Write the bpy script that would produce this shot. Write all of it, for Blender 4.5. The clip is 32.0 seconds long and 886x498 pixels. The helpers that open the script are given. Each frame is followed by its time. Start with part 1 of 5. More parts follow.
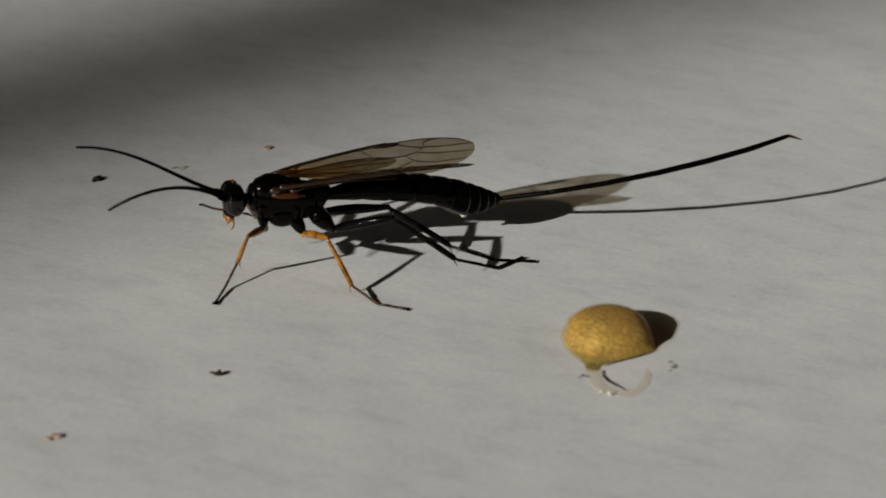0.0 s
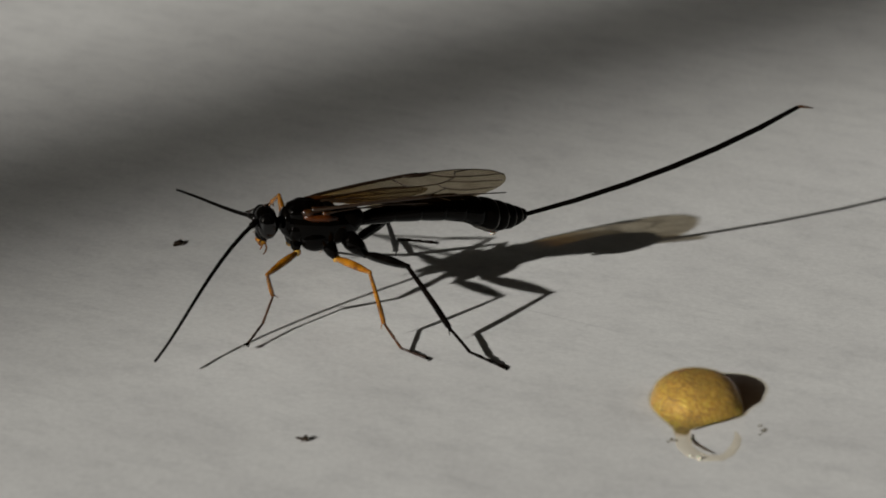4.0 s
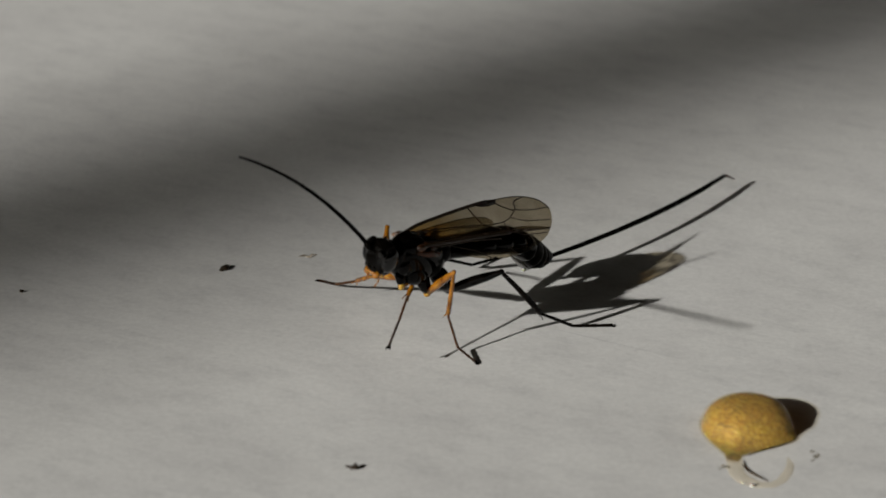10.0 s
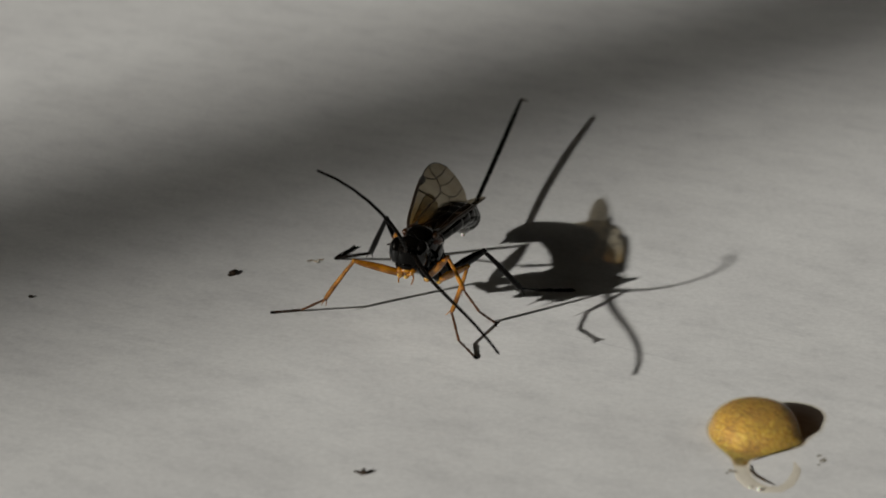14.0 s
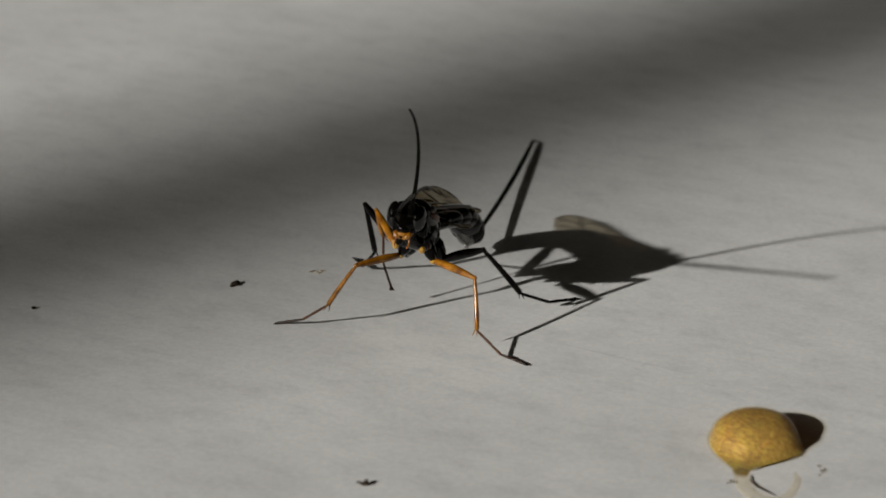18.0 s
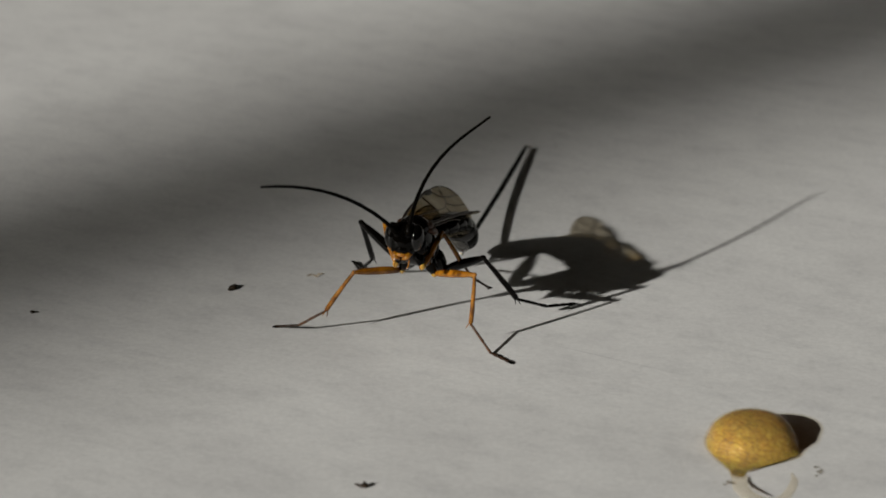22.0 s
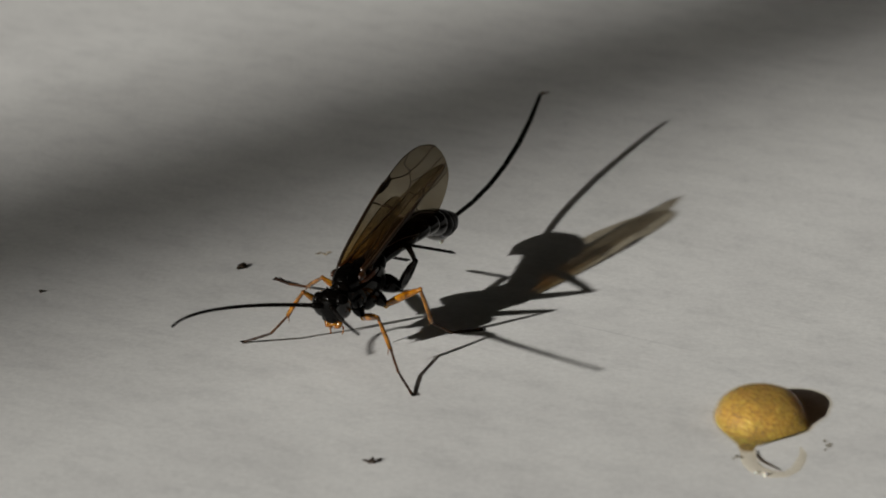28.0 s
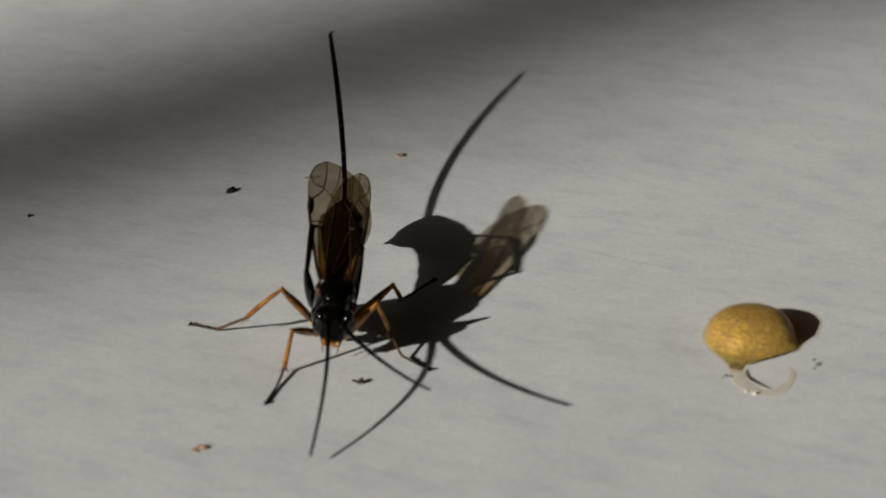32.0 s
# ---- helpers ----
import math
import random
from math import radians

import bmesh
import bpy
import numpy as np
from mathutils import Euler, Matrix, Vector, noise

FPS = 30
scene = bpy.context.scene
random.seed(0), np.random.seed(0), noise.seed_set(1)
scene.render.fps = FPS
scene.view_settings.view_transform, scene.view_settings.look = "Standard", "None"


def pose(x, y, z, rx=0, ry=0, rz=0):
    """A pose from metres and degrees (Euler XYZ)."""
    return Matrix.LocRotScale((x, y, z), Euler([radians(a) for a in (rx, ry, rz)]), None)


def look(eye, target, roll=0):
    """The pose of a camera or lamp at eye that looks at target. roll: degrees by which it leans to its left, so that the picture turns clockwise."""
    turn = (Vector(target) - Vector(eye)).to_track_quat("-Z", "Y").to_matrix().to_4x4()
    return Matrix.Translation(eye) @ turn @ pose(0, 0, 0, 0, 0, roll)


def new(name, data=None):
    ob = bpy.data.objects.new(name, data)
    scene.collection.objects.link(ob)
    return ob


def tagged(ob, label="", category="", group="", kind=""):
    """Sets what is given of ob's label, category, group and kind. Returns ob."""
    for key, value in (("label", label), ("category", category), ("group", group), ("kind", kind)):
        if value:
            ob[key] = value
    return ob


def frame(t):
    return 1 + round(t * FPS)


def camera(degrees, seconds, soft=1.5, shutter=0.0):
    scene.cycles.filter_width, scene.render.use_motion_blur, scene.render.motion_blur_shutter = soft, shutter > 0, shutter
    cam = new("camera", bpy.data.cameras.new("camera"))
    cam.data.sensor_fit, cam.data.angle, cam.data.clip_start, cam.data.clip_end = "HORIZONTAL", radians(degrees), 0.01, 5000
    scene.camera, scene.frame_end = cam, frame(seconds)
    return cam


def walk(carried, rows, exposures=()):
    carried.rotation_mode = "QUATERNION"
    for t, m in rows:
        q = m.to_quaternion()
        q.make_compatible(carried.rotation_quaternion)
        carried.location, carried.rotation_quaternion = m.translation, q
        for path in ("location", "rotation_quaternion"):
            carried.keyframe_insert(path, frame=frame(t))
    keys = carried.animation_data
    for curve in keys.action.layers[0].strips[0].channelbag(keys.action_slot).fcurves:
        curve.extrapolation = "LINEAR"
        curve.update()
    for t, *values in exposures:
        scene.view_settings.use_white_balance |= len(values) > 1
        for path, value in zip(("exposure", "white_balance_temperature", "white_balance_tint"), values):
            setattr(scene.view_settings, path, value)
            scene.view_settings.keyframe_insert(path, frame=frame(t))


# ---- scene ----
cam = camera(17.82, 32.0, soft=1.7)
cam.data.dof.use_dof, cam.data.dof.focus_distance, cam.data.dof.aperture_fstop = True, 0.166, 75.0
walk(cam, [
    (0.0, pose(0.00266, -0.16730, 0.06665, 66.213, -1.552, -1.368)),
    (0.5, pose(0.00263, -0.16738, 0.06666, 66.333, -1.451, -1.228)),
    (1.0, pose(0.00252, -0.16745, 0.06668, 66.457, -1.365, -1.121)),
    (1.5, pose(0.00223, -0.16728, 0.06663, 66.567, -1.324, -1.071)),
    (2.0, pose(0.00194, -0.16712, 0.06659, 66.696, -1.241, -1.018)),
    (2.5, pose(0.00166, -0.16696, 0.06654, 66.838, -1.189, -0.912)),
    (3.0, pose(0.00139, -0.16676, 0.06647, 67.007, -1.066, -0.808)),
    (3.5, pose(0.00112, -0.16655, 0.06641, 67.197, -0.977, -0.666)),
    (5.5, pose(0.00087, -0.16601, 0.06662, 67.848, -0.608, 0.179)),
    (6.0, pose(0.00081, -0.16590, 0.06669, 67.825, -0.520, 0.220)),
    (6.5, pose(0.00074, -0.16580, 0.06675, 67.784, -0.472, 0.257)),
    (7.0, pose(0.00069, -0.16571, 0.06682, 67.747, -0.447, 0.282)),
    (7.5, pose(0.00064, -0.16561, 0.06688, 67.692, -0.433, 0.279)),
    (8.0, pose(0.00058, -0.16550, 0.06695, 67.646, -0.409, 0.249)),
    (8.5, pose(0.00053, -0.16540, 0.06701, 67.611, -0.390, 0.215)),
    (9.0, pose(0.00050, -0.16532, 0.06707, 67.575, -0.306, 0.171)),
    (9.5, pose(0.00046, -0.16525, 0.06714, 67.526, -0.330, 0.171)),
    (10.0, pose(0.00040, -0.16513, 0.06720, 67.487, -0.293, 0.137)),
    (10.5, pose(0.00037, -0.16520, 0.06727, 67.465, -0.260, 0.112)),
    (11.0, pose(0.00035, -0.16524, 0.06735, 67.443, -0.235, 0.093)),
    (11.5, pose(0.00035, -0.16534, 0.06745, 67.440, -0.200, 0.094)),
    (12.0, pose(0.00030, -0.16536, 0.06751, 67.437, -0.176, 0.096)),
    (12.5, pose(0.00029, -0.16540, 0.06760, 67.429, -0.180, 0.124)),
    (13.0, pose(0.00024, -0.16541, 0.06767, 67.436, -0.163, 0.130)),
    (13.5, pose(0.00024, -0.16549, 0.06776, 67.440, -0.182, 0.164)),
    (14.0, pose(0.00021, -0.16554, 0.06784, 67.438, -0.171, 0.179)),
    (14.5, pose(0.00018, -0.16556, 0.06793, 67.443, -0.143, 0.188)),
    (16.5, pose(0.00006, -0.16569, 0.06824, 67.455, -0.102, 0.183)),
    (17.0, pose(0.00004, -0.16575, 0.06832, 67.467, -0.116, 0.181)),
    (17.5, pose(0.00006, -0.16590, 0.06843, 67.479, -0.104, 0.148)),
    (18.0, pose(0.00005, -0.16600, 0.06853, 67.501, -0.089, 0.117)),
    (18.5, pose(0.00006, -0.16611, 0.06863, 67.523, -0.139, 0.123)),
    (19.0, pose(0.00004, -0.16619, 0.06872, 67.529, -0.067, 0.071)),
    (19.5, pose(0.00004, -0.16627, 0.06881, 67.526, -0.051, 0.052)),
    (20.0, pose(0.00002, -0.16632, 0.06889, 67.504, -0.021, 0.029)),
    (20.5, pose(0.00002, -0.16637, 0.06879, 67.542, -0.037, 0.037)),
    (21.0, pose(0.00002, -0.16643, 0.06870, 67.576, -0.019, 0.030)),
    (21.5, pose(0.00003, -0.16649, 0.06862, 67.607, 0.021, 0.012)),
    (22.0, pose(0.00005, -0.16654, 0.06851, 67.641, 0.027, 0.011)),
    (22.5, pose(0.00005, -0.16660, 0.06842, 67.675, 0.046, 0.003)),
    (23.0, pose(0.00005, -0.16665, 0.06832, 67.713, 0.030, 0.011)),
    (23.5, pose(0.00007, -0.16672, 0.06823, 67.691, 0.092, 0.023)),
    (24.0, pose(0.00006, -0.16676, 0.06812, 67.686, 0.154, 0.035)),
    (24.5, pose(0.00006, -0.16681, 0.06805, 67.664, 0.142, 0.085)),
    (25.0, pose(0.00005, -0.16685, 0.06794, 67.655, 0.166, 0.106)),
    (25.5, pose(0.00015, -0.16682, 0.06787, 67.631, 0.233, 0.139)),
    (27.5, pose(0.00062, -0.16672, 0.06762, 67.531, 0.442, 0.229)),
    (28.0, pose(0.00073, -0.16670, 0.06755, 67.499, 0.440, 0.275)),
    (28.5, pose(0.00083, -0.16664, 0.06748, 67.481, 0.470, 0.310)),
    (29.0, pose(0.00097, -0.16667, 0.06743, 67.467, 0.509, 0.362)),
    (29.5, pose(0.00112, -0.16666, 0.06738, 67.294, 0.526, 0.398)),
    (30.0, pose(0.00112, -0.16675, 0.06720, 67.166, 0.590, 0.353)),
    (30.5, pose(0.00111, -0.16681, 0.06705, 67.025, 0.626, 0.313)),
    (31.0, pose(0.00112, -0.16688, 0.06690, 66.892, 0.651, 0.265)),
    (31.5, pose(0.00111, -0.16687, 0.06653, 66.722, 0.667, 0.187)),
    (32.0, pose(0.00111, -0.16688, 0.06619, 66.379, 0.609, 0.117)),
], exposures=((0.0, -0.09), (3.0, -0.1), (6.0, -0.03), (12.0, 0.0), (24.0, 0.02), (32.0, 0.05)))

# ---- world, sun, lamps ----
MM = 0.001
SUN_EL, SUN_AZ = 22.3, 37.5          # degrees; the azimuth is that of the shadows, from +x
az, el = radians(SUN_AZ), radians(SUN_EL)
TO_SUN = Vector((-math.cos(az) * math.cos(el), -math.sin(az) * math.cos(el), math.sin(el)))

world = bpy.data.worlds.new("sky")
scene.world = world
world.use_nodes = True
wn, wl = world.node_tree.nodes, world.node_tree.links
sky = wn.new("ShaderNodeTexSky")
sky.sky_type, sky.sun_disc = "NISHITA", False
sky.sun_elevation, sky.sun_rotation = el, math.atan2(TO_SUN.x, TO_SUN.y)
wl.new(sky.outputs["Color"], wn["Background"].inputs["Color"])
wn["Background"].inputs["Strength"].default_value = 0.03

sun = new("sun", bpy.data.lights.new("sun", "SUN"))
sun.data.energy, sun.data.angle, sun.data.color = 4.6, radians(1.05), (1.0, 0.978, 0.92)
sun.matrix_world = look(TO_SUN * 3, (0, 0, 0))

sky_light = new("window_daylight", bpy.data.lights.new("window_daylight", "AREA"))
sky_light.data.shape, sky_light.data.size, sky_light.data.size_y = "RECTANGLE", 1.5, 0.9
sky_light.data.energy, sky_light.data.color = 1.1, (1.0, 0.92, 0.64)
sky_light.matrix_world = look((-1.6, -0.75, 0.78), (0.0, 0.0, 0.0))


# ---- materials ----
def material(name):
    m = bpy.data.materials.new(name)
    m.use_nodes = True
    nt = m.node_tree
    return m, nt, nt.nodes["Principled BSDF"], nt.nodes, nt.links


def coords(nt, scale=(1, 1, 1), turn=0.0):
    tc, rt, mp = nt.nodes.new("ShaderNodeTexCoord"), nt.nodes.new("ShaderNodeMapping"), nt.nodes.new("ShaderNodeMapping")
    rt.inputs["Rotation"].default_value, mp.inputs["Scale"].default_value = (0, 0, radians(turn)), scale
    nt.links.new(tc.outputs["Object"], rt.inputs["Vector"])
    nt.links.new(rt.outputs["Vector"], mp.inputs["Vector"])
    return mp.outputs["Vector"]


def noise_tex(nt, vec, scale, detail=4.0, rough=0.6):
    n = nt.nodes.new("ShaderNodeTexNoise")
    n.inputs["Scale"].default_value, n.inputs["Detail"].default_value, n.inputs["Roughness"].default_value = scale, detail, rough
    nt.links.new(vec, n.inputs["Vector"])
    return n.outputs["Fac"]


def ramp(nt, fac, *stops):
    r = nt.nodes.new("ShaderNodeValToRGB")
    e = r.color_ramp.elements
    while len(e) < len(stops):
        e.new(0.5)
    for i, (at, col) in enumerate(stops):
        e[i].position, e[i].color = at, (*col, 1)
    nt.links.new(fac, r.inputs["Fac"])
    return r.outputs["Color"]


def mix_colour(nt, fac, a, b, blend="MIX"):
    m = nt.nodes.new("ShaderNodeMix")
    m.data_type, m.blend_type = "RGBA", blend
    for sock, val in ((m.inputs[0], fac), (m.inputs[6], a), (m.inputs[7], b)):
        if isinstance(val, (int, float)):
            sock.default_value = val
        elif isinstance(val, tuple):
            sock.default_value = (*val, 1)
        else:
            nt.links.new(val, sock)
    return m.outputs[2]


def bump(nt, fac, strength, distance):
    b = nt.nodes.new("ShaderNodeBump")
    b.inputs["Strength"].default_value, b.inputs["Distance"].default_value = strength, distance
    nt.links.new(fac, b.inputs["Height"])
    return b.outputs["Normal"]


def shell(name, dark, light, rough=0.14, scale=2600.0, gloss=0.3, relief=0.06):
    """Insect cuticle: dark, pitted, glossy."""
    m, nt, b, _, lk = material(name)
    v = coords(nt)
    big, fine = noise_tex(nt, v, scale * 0.3, 3), noise_tex(nt, v, scale * 2.4, 2)
    lk.new(ramp(nt, big, (0.35, dark), (0.7, light)), b.inputs["Base Color"])
    b.inputs["Roughness"].default_value = rough
    b.inputs["Specular IOR Level"].default_value = gloss
    lk.new(bump(nt, fine, relief, 0.00002), b.inputs["Normal"])
    return m


def amber_leg(name, a, c, rough=0.34):
    m, nt, b, _, lk = material(name)
    v = coords(nt)
    lk.new(ramp(nt, noise_tex(nt, v, 1100, 3), (0.36, a), (0.64, c)), b.inputs["Base Color"])
    b.inputs["Roughness"].default_value = rough
    b.inputs["Subsurface Weight"].default_value, b.inputs["Subsurface Scale"].default_value = 0.2, 0.0002
    b.inputs["Subsurface Radius"].default_value = (1.0, 0.45, 0.1)
    lk.new(bump(nt, noise_tex(nt, v, 9000, 2), 0.2, 0.00002), b.inputs["Normal"])
    return m


BLACK = shell("black_cuticle", (0.0006, 0.0005, 0.0004), (0.0018, 0.0014, 0.001), 0.06, gloss=0.1, relief=0.03)
BLACK_DULL = shell("dull_black_cuticle", (0.0009, 0.0007, 0.0005), (0.003, 0.0022, 0.0015), 0.36, gloss=0.03, relief=0.06)
BLACK_LEG = shell("black_leg_cuticle", (0.001, 0.0008, 0.0006), (0.005, 0.003, 0.0018), 0.24, gloss=0.06, relief=0.2)
EYE = shell("eye", (0.0006, 0.0005, 0.0005), (0.0015, 0.0013, 0.0012), 0.04, gloss=0.4, relief=0.01)
RUST = shell("rust_cuticle", (0.012, 0.003, 0.0008), (0.07, 0.018, 0.003), 0.3, 3600, 0.25)
BROWN = shell("brown_cuticle", (0.025, 0.011, 0.005), (0.085, 0.034, 0.01), 0.4, gloss=0.2)
BROWN_DARK = shell("dark_brown_cuticle", (0.008, 0.004, 0.002), (0.035, 0.014, 0.005), 0.4, gloss=0.2)
ORANGE = amber_leg("orange_leg", (0.085, 0.027, 0.0015), (0.29, 0.115, 0.007), 0.2)
AMBER = amber_leg("amber_wing_root", (0.012, 0.0035, 0.0006), (0.05, 0.016, 0.002))
YELLOW = amber_leg("yellow_joint", (0.36, 0.2, 0.03), (0.5, 0.31, 0.07), 0.2)
PALE = amber_leg("pale_membrane", (0.015, 0.015, 0.013), (0.13, 0.12, 0.11))
# belly plate: its own grey, made paler to paint in a white glint
PLATE = shell("grey_belly_plate", (0.012, 0.011, 0.009), (0.07, 0.065, 0.055), 0.16, 1800, 0.5, 0.15)
VEIN = shell("wing_vein", (0.012, 0.007, 0.004), (0.03, 0.016, 0.008), 0.45)


def wing_material():
    """Smoky membrane, amber towards the root (the root is the origin and the tip lies along -x)."""
    m, nt, b, nd, lk = material("wing_membrane")
    v = coords(nt)
    cut = nd.new("ShaderNodeSeparateXYZ")
    lk.new(v, cut.inputs[0])
    along = nd.new("ShaderNodeMapRange")
    along.inputs["From Min"].default_value, along.inputs["From Max"].default_value = -0.0008, -0.005
    lk.new(cut.outputs["X"], along.inputs["Value"])
    smoke = ramp(nt, noise_tex(nt, v, 330, 3), (0.3, (0.58, 0.535, 0.45)), (0.75, (0.71, 0.67, 0.59)))
    root = ramp(nt, noise_tex(nt, coords(nt, (0.25, 1.6, 1)), 900, 3), (0.3, (0.46, 0.32, 0.12)), (0.7, (0.74, 0.62, 0.4)))
    clear = nd.new("ShaderNodeBsdfTransparent")
    lk.new(mix_colour(nt, along.outputs[0], root, smoke), clear.inputs["Color"])
    b.inputs["Base Color"].default_value = (0.20, 0.11, 0.04, 1)
    b.inputs["Roughness"].default_value = 0.22
    lk.new(bump(nt, noise_tex(nt, v, 1500, 2), 0.4, 0.00003), b.inputs["Normal"])
    mx = nd.new("ShaderNodeMixShader")
    mx.inputs["Fac"].default_value = 0.025
    lk.new(clear.outputs[0], mx.inputs[1])
    lk.new(b.outputs[0], mx.inputs[2])
    lk.new(mx.outputs[0], nd["Material Output"].inputs["Surface"])
    return m


WING = wing_material()


def ground_material():
    """Painted board: broad blotches, soft mottling, fine brushed streaks and a few long hair scratches."""
    m, nt, b, _, lk = material("off_white_painted_surface")
    broad = noise_tex(nt, coords(nt, (1, 1, 1), 20), 38, 3, 0.55)
    blotch = noise_tex(nt, coords(nt, (0.8, 1.1, 1), 28), 140, 3, 0.55)
    mottle = noise_tex(nt, coords(nt, (0.6, 1.0, 1), 28), 520, 5, 0.68)
    streaks = noise_tex(nt, coords(nt, (0.3, 4.5, 1), 28), 330, 4, 0.62)
    hairs = noise_tex(nt, coords(nt, (0.05, 5, 1), 30), 260, 2, 0.5)
    patch = noise_tex(nt, coords(nt, (1, 1, 1), 60), 75, 2, 0.5)
    grain = noise_tex(nt, coords(nt), 2600, 3, 0.7)
    base = ramp(nt, broad, (0.3, (0.69, 0.685, 0.675)), (0.72, (0.77, 0.765, 0.755)))
    base = mix_colour(nt, 0.45, base, ramp(nt, blotch, (0.32, (0.82, 0.815, 0.82)), (0.6, (1, 1, 0.995))), "MULTIPLY")
    base = mix_colour(nt, 0.62, base, ramp(nt, mottle, (0.3, (0.76, 0.76, 0.77)), (0.5, (0.94, 0.94, 0.94)), (0.68, (1, 1, 1))), "MULTIPLY")
    base = mix_colour(nt, 0.24, base, ramp(nt, streaks, (0.3, (0.74, 0.74, 0.745)), (0.46, (0.95, 0.95, 0.95)), (0.72, (1, 1, 1))), "MULTIPLY")
    thin = mix_colour(nt, ramp(nt, patch, (0.5, (0, 0, 0)), (0.62, (1, 1, 1))), (1, 1, 1), ramp(nt, hairs, (0.24, (0.66, 0.66, 0.67)), (0.3, (1, 1, 1))))
    base = mix_colour(nt, 0.75, base, thin, "MULTIPLY")
    base = mix_colour(nt, 0.32, base, ramp(nt, grain, (0.3, (0.62, 0.615, 0.61)), (0.66, (1, 1, 1))), "MULTIPLY")
    lk.new(base, b.inputs["Base Color"])
    b.inputs["Roughness"].default_value = 0.62
    relief = mix_colour(nt, 0.5, grain, streaks)
    lk.new(bump(nt, relief, 0.25, 0.00006), b.inputs["Normal"])
    return m


def plaster_material(name, a, c):
    m, nt, b, _, lk = material(name)
    v = coords(nt)
    lk.new(ramp(nt, noise_tex(nt, v, 6, 5), (0.3, a), (0.7, c)), b.inputs["Base Color"])
    b.inputs["Roughness"].default_value = 0.8
    lk.new(bump(nt, noise_tex(nt, v, 220, 3), 0.2, 0.001), b.inputs["Normal"])
    return m


GROUND = ground_material()
PLASTER = plaster_material("grey_plaster", (0.16, 0.155, 0.15), (0.21, 0.205, 0.195))
FRAME = plaster_material("window_frame_paint", (0.30, 0.29, 0.27), (0.36, 0.35, 0.33))


def resin_material():
    """Amber jelly: gold flecks drawn out along one way, deep orange between them, a wet skin."""
    m, nt, b, _, lk = material("amber_drop")
    flecks = noise_tex(nt, coords(nt, (0.6, 2.0, 1.3), 36), 5200, 4, 0.75)
    broad = noise_tex(nt, coords(nt, (1, 1, 1), 35), 620, 3)
    col = ramp(nt, flecks, (0.3, (0.17, 0.09, 0.003)), (0.47, (0.46, 0.275, 0.014)), (0.58, (0.66, 0.43, 0.035)), (0.72, (1.0, 0.8, 0.24)))
    col = mix_colour(nt, 0.7, col, ramp(nt, broad, (0.32, (0.6, 0.5, 0.3)), (0.66, (1, 1, 1))), "MULTIPLY")
    lk.new(col, b.inputs["Base Color"])
    b.inputs["Roughness"].default_value = 0.35
    b.inputs["Coat Weight"].default_value, b.inputs["Coat Roughness"].default_value = 0.6, 0.05
    b.inputs["Subsurface Weight"].default_value, b.inputs["Subsurface Scale"].default_value = 0.6, 0.0009
    b.inputs["Subsurface Radius"].default_value = (1.0, 0.42, 0.05)
    lk.new(bump(nt, flecks, 0.45, 0.00006), b.inputs["Normal"])
    clear = nt.nodes.new("ShaderNodeBsdfTransparent")
    clear.inputs["Color"].default_value = (1.0, 0.6, 0.1, 1)
    mx = nt.nodes.new("ShaderNodeMixShader")
    mx.inputs["Fac"].default_value = 0.86
    lk.new(clear.outputs[0], mx.inputs[1])
    lk.new(b.outputs[0], mx.inputs[2])
    lk.new(mx.outputs[0], nt.nodes["Material Output"].inputs["Surface"])
    return m


def film_material(name, body, colour):
    m, nt, b, nd, lk = material(name)
    clear = nd.new("ShaderNodeBsdfTransparent")
    clear.inputs["Color"].default_value = (0.985, 0.95, 0.88, 1)
    b.inputs["Base Color"].default_value = colour
    b.inputs["Roughness"].default_value = 0.06
    mx = nd.new("ShaderNodeMixShader")
    mx.inputs["Fac"].default_value = body
    lk.new(clear.outputs[0], mx.inputs[1])
    lk.new(b.outputs[0], mx.inputs[2])
    lk.new(mx.outputs[0], nd["Material Output"].inputs["Surface"])
    return m


RESIN, FILM = resin_material(), film_material("clear_sticky_film", 0.13, (0.84, 0.79, 0.68, 1))
SKIN = film_material("clear_skin", 0.12, (0.6, 0.5, 0.34, 1))
BUBBLE = film_material("bubble_glass", 0.35, (0.12, 0.12, 0.12, 1))
# dark amber for the shadow lines drawn at the droplet and smear
EDGE_SHADE = shell("painted_edge_shade", (0.03, 0.016, 0.004), (0.08, 0.045, 0.012), 0.2, 1500, 0.4)
BEAD = amber_leg("wet_bead", (0.5, 0.48, 0.42), (0.62, 0.6, 0.55), 0.09)
HUSK = shell("dark_husk", (0.008, 0.005, 0.003), (0.045, 0.026, 0.012), 0.6, 1500, 0.3)
HUSK_RED = shell("reddish_crumb", (0.30, 0.18, 0.12), (0.48, 0.33, 0.24), 0.7, 1500, 0.3)
HUSK_TAN = shell("tan_fibre", (0.30, 0.24, 0.17), (0.42, 0.35, 0.26), 0.7, 1500, 0.3)


# ---- mesh helpers (millimetres in, metres out) ----
def finish(bm, smooth=True):
    bmesh.ops.recalc_face_normals(bm, faces=bm.faces)
    bmesh.ops.scale(bm, vec=(MM, MM, MM), verts=bm.verts)
    for f in bm.faces:
        f.smooth = smooth
    return bm


def part(name, bm, mat, parent=None, label="", scaled=False):
    if not scaled:
        finish(bm)
    me = bpy.data.meshes.new(name)
    bm.to_mesh(me)
    bm.free()
    me.materials.append(mat)
    ob = new(name, me)
    if parent:
        ob.parent = parent
    return tagged(ob, label)


